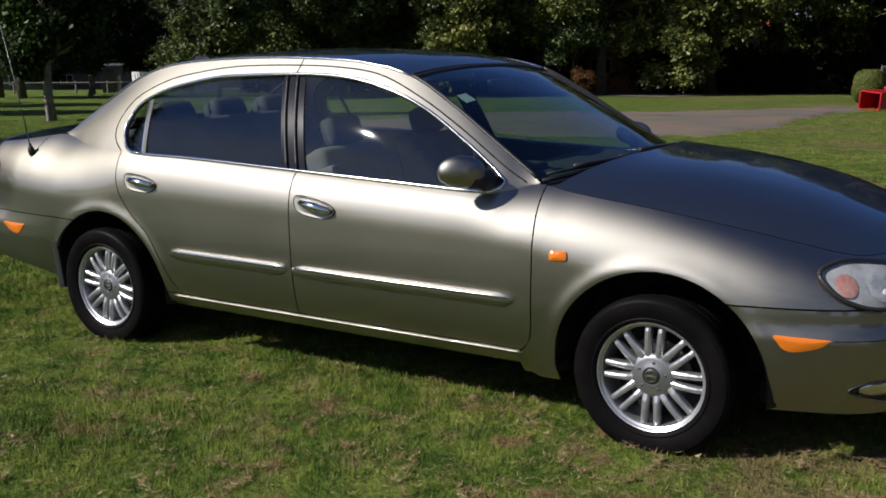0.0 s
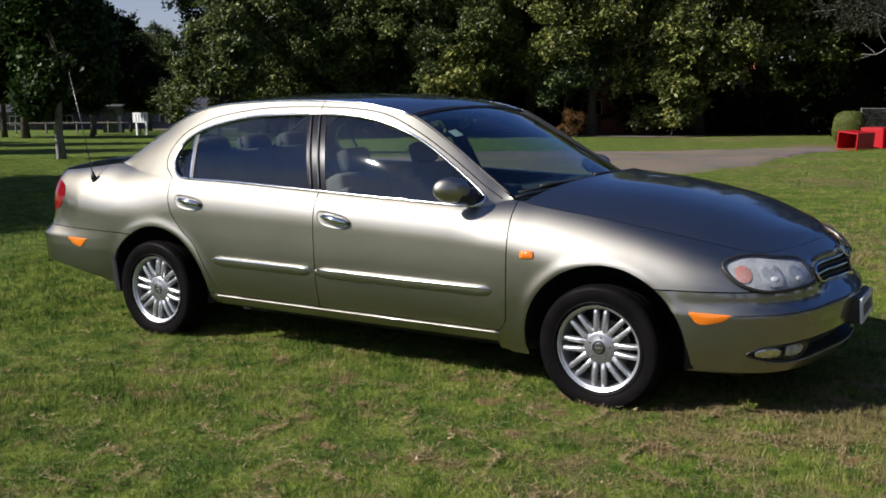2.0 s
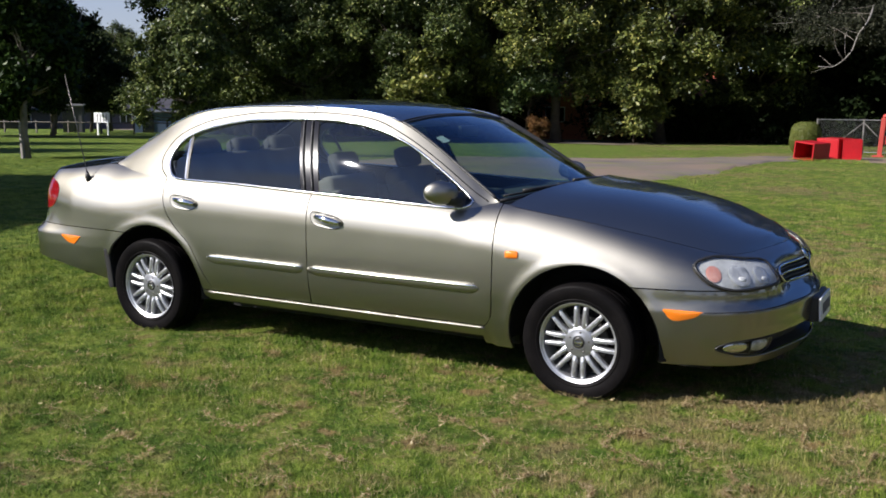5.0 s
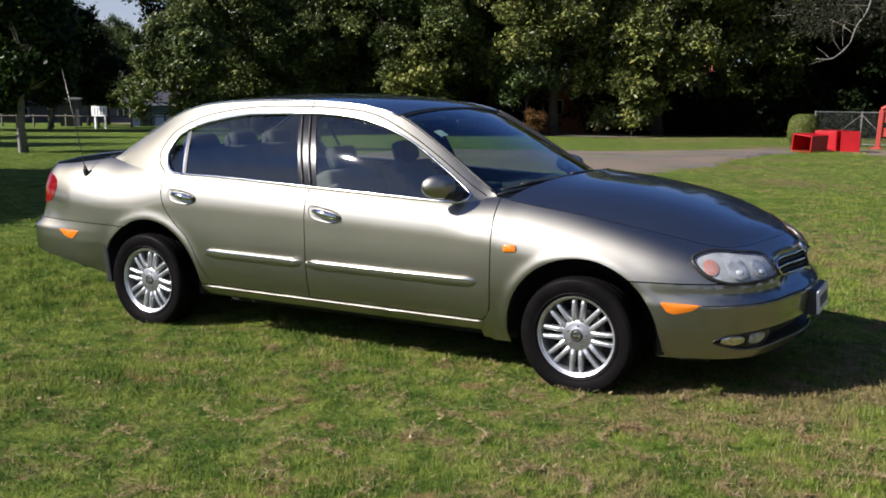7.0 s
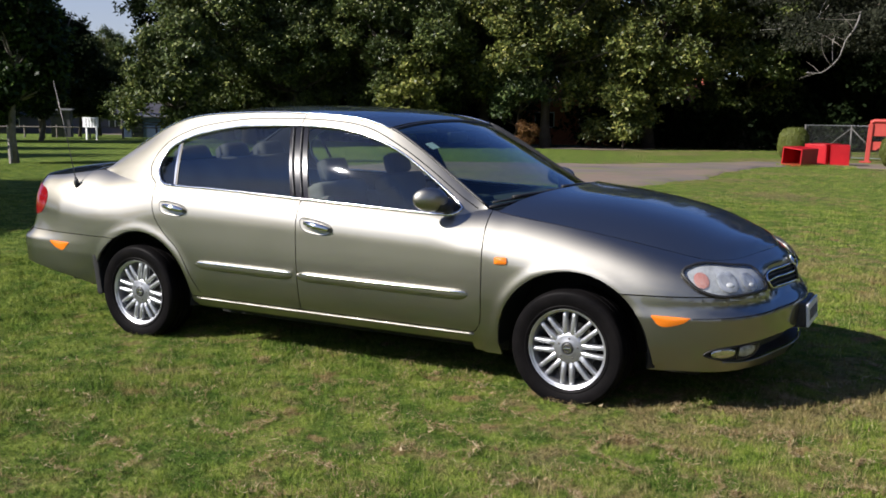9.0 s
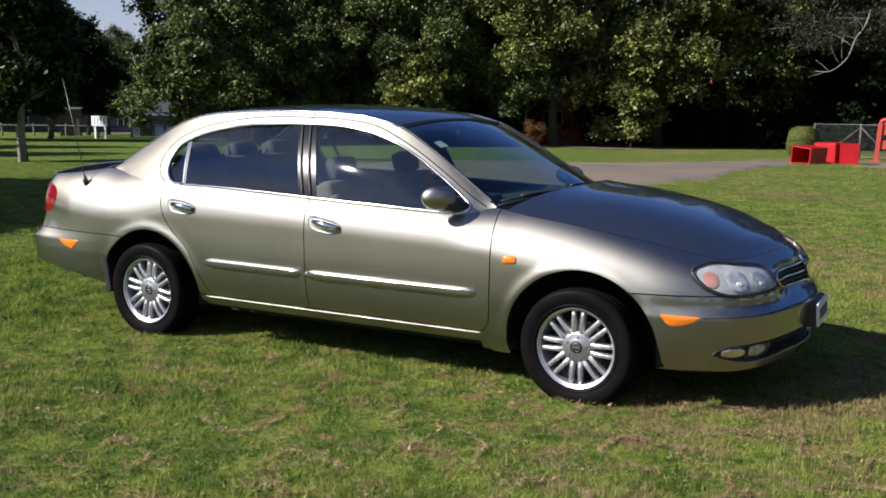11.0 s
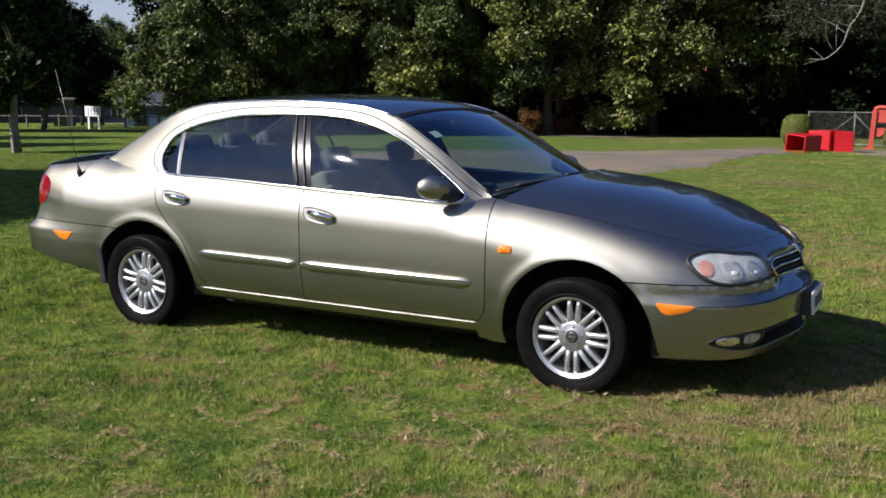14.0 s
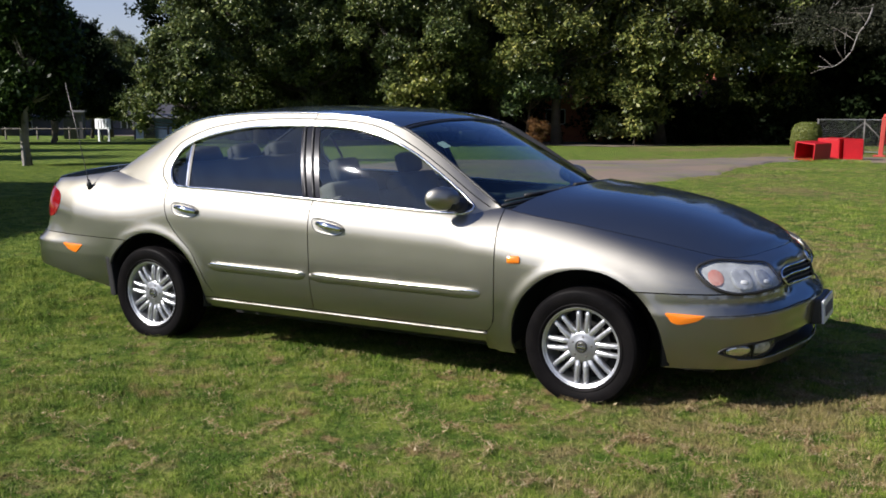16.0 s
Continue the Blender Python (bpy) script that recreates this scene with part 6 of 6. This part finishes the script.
ring = [(1.80 + 0.17 * math.sin(a) * 0.42, -0.36 + 0.185 * math.cos(a), 0.83 + 0.17 * math.sin(a)) for a in np.linspace(0, math.tau, 33)]
sw = part("steering_wheel", tube(ring, 0.014, 8), m_black, car, "black steering wheel", True)
for a in (0.1, math.pi - 0.1, -math.pi / 2):
    part("spoke", tube([(1.80, -0.36, 0.83), (1.80 + 0.17 * math.sin(a) * 0.42, -0.36 + 0.18 * math.cos(a), 0.83 + 0.17 * math.sin(a))], [0.035, 0.012], 8), m_black, sw, "", True)
part("column", tube([(1.80, -0.36, 0.83), (2.02, -0.36, 0.74)], 0.035, 10), m_black, sw, "", True)
part("cabin_floor", box((1.84, 1.5, 0.04), Matrix.Translation((1.42, 0, 0.34)), 0.01), m_trim, car, "grey carpeted cabin floor")
part("bulkhead", box((0.04, 1.45, 0.55), Matrix.Translation((2.32, 0, 0.62)), 0.01), m_under, car)
sheet("door_card", [sheet_arrays(lambda u, v: side(lerp(0.30, 2.25, u), lerp(np.interp(lerp(0.30, 2.25, u), [0.30, 0.40, 0.48], [0.66, 0.57, 0.36]), TOP_Z(lerp(0.30, 2.25, u)) - 0.01, v), 0.055), 30, 10, 0)], m_trim, car, "grey inner door trim", mirror=True)
def lining_f(u, v):
    p = roof_f(u, v)
    return p * np.array([1, 0.97, 1]) - np.array([0, 0, 0.030])


sheet("roof_lining", [sheet_arrays(lining_f, 20, 20, 0)], m_fabric, car, "pale grey roof lining")
part("inner_mirror", box((0.03, 0.22, 0.065), Matrix.Translation((1.72, 0.0, 1.235)), 0.015), m_black, car, "black rear-view mirror")
for y in (-0.36, 0.36):
    part("sun_visor", box((0.16, 0.40, 0.015), Matrix.Translation((1.60, y, 1.30)) @ Matrix.Rotation(radians(20), 4, "Y"), 0.006), m_fabric, car, "pale sun visor")


# ---------------------------------------------------------------- things beyond the lawn
m_redpaint = varied("red_paint", (0.33, 0.004, 0.009), (0.47, 0.008, 0.014), 2.5, 0.42, relief=0.002)
m_orange = varied("faded_red_paint", (0.36, 0.035, 0.028), (0.46, 0.065, 0.048), 2.0, 0.55, relief=0.003)
m_galv = varied("galvanised_pipe", (0.10, 0.105, 0.11), (0.18, 0.185, 0.19), 5.0, 0.55, 0.4)
m_signwhite = varied("sign_white", (0.72, 0.74, 0.75), (0.82, 0.83, 0.84), 2.0, 0.5)
m_brick = varied("orange_brick", (0.42, 0.17, 0.10), (0.55, 0.25, 0.15), 4.0, 0.85, relief=0.006)
m_rooftile = varied("red_roof_tiles", (0.38, 0.10, 0.06), (0.50, 0.16, 0.10), 3.0, 0.8, relief=0.01)
m_plaster = varied("grey_plaster", (0.075, 0.072, 0.082), (0.12, 0.115, 0.13), 0.8, 0.85)
m_bluewall = varied("blue_sheet", (0.05, 0.08, 0.16), (0.09, 0.13, 0.22), 1.5, 0.55)
m_darkglass = material("dark_window", (0.015, 0.018, 0.022), 0.08)
m_timber = varied("grey_timber", (0.09, 0.078, 0.07), (0.17, 0.15, 0.13), 3.0, 0.85, relief=0.004)


def crate(w, d, h, label, m):
    """An open box of thick painted boards with a rim; it opens towards its own -y."""
    t = thing("crate", label, "crate", m, "red crates by the drive")
    b = 0.03
    part("side_board", box((b, d, h), Matrix.Translation((-w / 2 + b / 2, 0, h / 2)), 0.006), m_redpaint, t)
    part("side_board", box((b, d, h), Matrix.Translation((w / 2 - b / 2, 0, h / 2)), 0.006), m_redpaint, t)
    part("bottom_board", box((w - 2 * b - 0.004, d, b), Matrix.Translation((0, 0, b / 2)), 0.006), m_redpaint, t)
    part("top_board", box((w - 2 * b - 0.004, d, b), Matrix.Translation((0, 0, h - b / 2)), 0.006), m_redpaint, t)
    part("back_board", box((w - 2 * b - 0.004, b, h - 2 * b - 0.004), Matrix.Translation((0, d / 2 - b / 2, h / 2)), 0.006), m_redpaint, t)
    for z in (0.02, h - 0.02):
        part("rim", box((w + 0.03, 0.03, 0.04), Matrix.Translation((0, -d / 2 - 0.016, z)), 0.008), m_redpaint, t)
    for x in (-w / 2 + 0.005, w / 2 - 0.005):
        part("rim", box((0.04, 0.03, h - 0.085), Matrix.Translation((x, -d / 2 - 0.016, h / 2)), 0.008), m_redpaint, t)
    return t


crate(0.68, 0.78, 0.55, "open red crate lying tilted with its mouth to the lawn", ground_pose(-0.36, 27.0, -28) @ pose(0, 0, 0.035, 0, 5, 0))
crate(0.74, 0.80, 0.69, "large red crate turned away, beside an open one", ground_pose(0.10, 28.4, 158))
crate(0.56, 0.66, 0.67, "red crate turned away at the end of the row", ground_pose(0.64, 28.3, 190))


def hedge():
    t = thing("hedge", "clipped yellow-green box hedge beside the fence", "hedge")
    part("stem", tube([(0, 0.3, -0.1), (0.02, 0.3, 0.5), (0.1, 0.3, 0.9)], [0.05, 0.04, 0.02], 8), m_bark, t, smooth=True)
    rn = np.random.default_rng(31)
    n = 42000
    d = rn.normal(size=(n, 3))
    d /= (np.abs(d) ** 2.8).sum(1)[:, None] ** (1 / 2.8)
    lump = 1 + 0.04 * np.sin(5 * d[:, 0] + 2) * np.sin(4 * d[:, 2]) + 0.03 * np.sin(9 * d[:, 1] + 7 * d[:, 2])
    p = d * (lump * rn.uniform(0.90, 1.0, n))[:, None] * np.array([0.54, 0.75, 0.62]) + np.array([0.15, 0.3, 0.60])
    out = d + rn.normal(size=(n, 3)) * 0.45
    out /= np.linalg.norm(out, axis=1)[:, None]
    a = np.cross(out, rn.normal(size=(n, 3)))
    a /= np.linalg.norm(a, axis=1)[:, None]
    b = np.cross(out, a)
    q = 0.026
    verts = np.stack([p - a * q, p - b * q * 0.6, p + a * q, p + b * q * 0.6], 1).reshape(-1, 3)
    part_mesh("foliage", raw_mesh("foliage", verts, n, 4), m_hedge, t)
    return t


first_hedge = place(hedge(), -1.67, 32.95, 0, 0.97)
again(first_hedge, 2.65, 28.8, 90, 0.85, "clipped yellow-green hedge before the red stand")


m_pipe = varied("fence_pipe", (0.070, 0.066, 0.060), (0.125, 0.120, 0.110), 5.0, 0.6, 0.1)


def wire_fence(a, b, h):
    """Pipe frame with diagonal braces and woven wire."""
    a, b = Vector(on_land([a], 0)[0]), Vector(on_land([b], 0)[0])
    t = thing("wire_fence", "grey chain-link fence with pipe rails and braces", "fence")
    up = Vector((0, 0, 1))
    n = 3
    for k in range(n + 1):
        p = a.lerp(b, k / n)
        part("post", tube([p - up * 0.1, p + up * (h + 0.03)], 0.035, 10), m_pipe, t, smooth=True)
    part("rail", tube([a + up * h, b + up * h], 0.015, 8), m_galv, t, smooth=True)
    part("rail", tube([a + up * 0.08, b + up * 0.08], 0.018, 8), m_galv, t, smooth=True)
    mid = a.lerp(b, 1 / 3)
    part("brace", tube([a.lerp(b, 0.17) + up * 0.5, mid + up * (h - 0.1)], 0.022, 8), m_pipe, t, smooth=True)
    part("brace", tube([mid + up * (h - 0.1), a.lerp(b, 0.5) + up * 0.35], 0.022, 8), m_pipe, t, smooth=True)
    bm = bmesh.new()
    d, length = (b - a).normalized(), (b - a).length
    step = 0.075
    for way in (-1, 1):
        for k in range(int((length + h) / step)):
            c = k * step
            pts = []
            for z in (0.08, h):
                x = c - z if way > 0 else c - h + z
                pts.append((x, z))
            (x0, z0), (x1, z1) = pts
            if x0 > x1:
                x0, z0, x1, z1 = x1, z1, x0, z0
            if x1 < 0 or x0 > length or x1 - x0 < 1e-6:
                continue
            g = (z1 - z0) / (x1 - x0)
            if x0 < 0:
                x0, z0 = 0, z0 - g * x0
            if x1 > length:
                z1, x1 = z1 - g * (x1 - length), length
            add_tube(bm, [a + d * x0 + up * z0, a + d * x1 + up * z1], 0.0045, 3, False)
    w = part("wire_mesh", bm, m_galv, t, "woven wire")
    w["kind"] = "stuff"
    return t


wire_fence((-1.5, 35.8), (3.6, 35.2), 1.30)
wire_fence((3.7, 35.2), (12.0, 34.5), 1.30)


def red_gate():
    """A faded red steel stand of posts and plates at the fence's end."""
    t = thing("steel_stand", "faded red steel stand with two posts and plates", "stand", ground_pose(1.02, 33.2, 4, 0.91))
    for x in (0.0, 1.5):
        lean = 0.05 if x < 1 else -0.05
        part("post", box((0.17, 0.16, 1.52), Matrix.Translation((x + lean * 0.7, 0, 0.76)) @ Matrix.Rotation(lean, 4, "Y"), 0.02), m_orange, t)
        part("foot", box((0.42, 0.36, 0.06), Matrix.Translation((x - 0.05, 0, 0.03)), 0.01), m_orange, t)
    part("top_bar", tube([(0.05, 0, 1.46), (0.08, 0, 1.58), (0.18, 0, 1.63), (1.30, 0, 1.63), (1.40, 0, 1.58), (1.43, 0, 1.46)], 0.075, 10), m_orange, t, smooth=True)
    part("plate", box((1.28, 0.05, 0.52), Matrix.Translation((0.76, 0.02, 1.30)), 0.01), m_orange, t)
    part("plate", box((1.28, 0.05, 0.34), Matrix.Translation((0.76, 0.02, 0.66)), 0.01), m_orange, t)
    part("brace", box((0.06, 0.05, 1.2), Matrix.Translation((0.72, -0.03, 0.9)) @ Matrix.Rotation(radians(48), 4, "Y"), 0.008), m_orange, t)
    return t


red_gate()


def notice_board():
    """White panel on two posts, with four plain bars where its writing cannot be read."""
    t = thing("notice_board", "white notice board on two white posts", "sign", ground_pose(-47.0, 41.4, 5))
    for x in (-0.42, 0.42):
        part("post", box((0.13, 0.09, 1.55), Matrix.Translation((x, 0.06, 0.72)), 0.01), m_signwhite, t)
    part("panel", box((1.32, 0.05, 0.66), Matrix.Translation((0, 0, 1.16)), 0.008), m_signwhite, t)
    for k in range(4):
        part("bar", box((0.05, 0.012, 0.5), Matrix.Translation((-0.36 + 0.25 * k, -0.032, 1.14))), m_plaster, t)
    return t


notice_board()


m_darkroof = varied("dark_sheet_roof", (0.035, 0.033, 0.036), (0.07, 0.066, 0.07), 1.2, 0.6)


def low_building(x, y, turn, w, d, h, mat, roof_mat, label, windows):
    t = thing("building", label, "building", ground_pose(x, y, turn))
    part("wall", box((w, d, h), Matrix.Translation((0, 0, h / 2 - 0.1)), 0.02), mat, t)
    bm = bmesh.new()
    over, rise = 0.5, 1.3
    pts = [(-w / 2 - over, -d / 2 - over, h - 0.1), (w / 2 + over, -d / 2 - over, h - 0.1), (w / 2 + over, d / 2 + over, h - 0.1), (-w / 2 - over, d / 2 + over, h - 0.1), (-w / 2 + d * 0.4, 0, h + rise), (w / 2 - d * 0.4, 0, h + rise)]
    v = [bm.verts.new(p) for p in pts]
    for f in ((0, 1, 5, 4), (1, 2, 5), (2, 3, 4, 5), (3, 0, 4), (3, 2, 1, 0)):
        bm.faces.new([v[i] for i in f])
    part("roof", bm, roof_mat, t)
    for k in range(windows):
        wx = -w / 2 + w * (k + 0.5) / windows
        win = part("window", box((1.3, 0.10, 1.0), Matrix.Translation((wx, -d / 2 - 0.02, h * 0.55)), 0.01), m_signwhite, t, "white framed window")
        for o in (-0.31, 0.31):
            part("pane", box((0.54, 0.02, 0.84), Matrix.Translation((wx + o, -d / 2 - 0.075, h * 0.55))), m_darkglass, win)
    return t


low_building(-14.4, 57.2, 6, 14.5, 6, 2.9, m_brick, m_rooftile, "orange brick house with a red tiled roof behind the trees", 5)
low_building(-84, 72, 42, 46, 9, 2.2, m_plaster, m_darkroof, "long low grey building across the street", 9)


def shed(x, y, turn, w, d, h, mat, label):
    t = thing("shed", label, "shed", ground_pose(x, y, turn))
    part("wall", box((w, d, h), Matrix.Translation((0, 0, h / 2 - 0.05)), 0.02), mat, t)
    part("roof", box((w + 0.3, d + 0.3, 0.10), Matrix.Translation((0, 0, h + 0.02)) @ Matrix.Rotation(radians(4), 4, "X"), 0.02), m_galv, t)
    part("door", box((0.9, 0.05, h * 0.86), Matrix.Translation((-w * 0.2, -d / 2 - 0.02, h * 0.43)), 0.01), m_darkglass, t, "dark door")
    return t


shed(-54.5, 54.0, 40, 3.4, 2.5, 1.75, m_bluewall, "small dark blue shed beside the street")
shed(-58.5, 49.0, 40, 1.4, 1.2, 2.1, m_plaster, "small pale grey kiosk beside the street")


def rail_fence(x0, y0, x1, y1, n, h):
    """Timber posts with one rail along the park's edge."""
    t = thing("rail_fence", "grey timber post and rail fence along the park", "fence")
    pts = on_land([(lerp(x0, x1, k / n), lerp(y0, y1, k / n)) for k in range(n + 1)], 0)
    for p in pts:
        part("post", box((0.11, 0.11, h + 0.1), Matrix.Translation((p[0], p[1], p[2] + h / 2 - 0.05)), 0.015), m_timber, t)
    for z in (h * 0.85,):
        part("rail", tube([(p[0], p[1] - 0.07, p[2] + z) for p in pts], 0.04, 8), m_timber, t, smooth=True)
    return t


rail_fence(-78, 38.5, -43, 50, 14, 0.95)
# timber stake tied to the slim tree
stake = thing("stake", "weathered pale timber stake beside the tree", "stake", ground_pose(-18.45, 12.75, 0))
part("post", box((0.09, 0.07, 1.0), Matrix.Translation((0, 0, 0.45)) @ Matrix.Rotation(radians(-2), 4, "Y"), 0.01), m_bark_pale, stake)
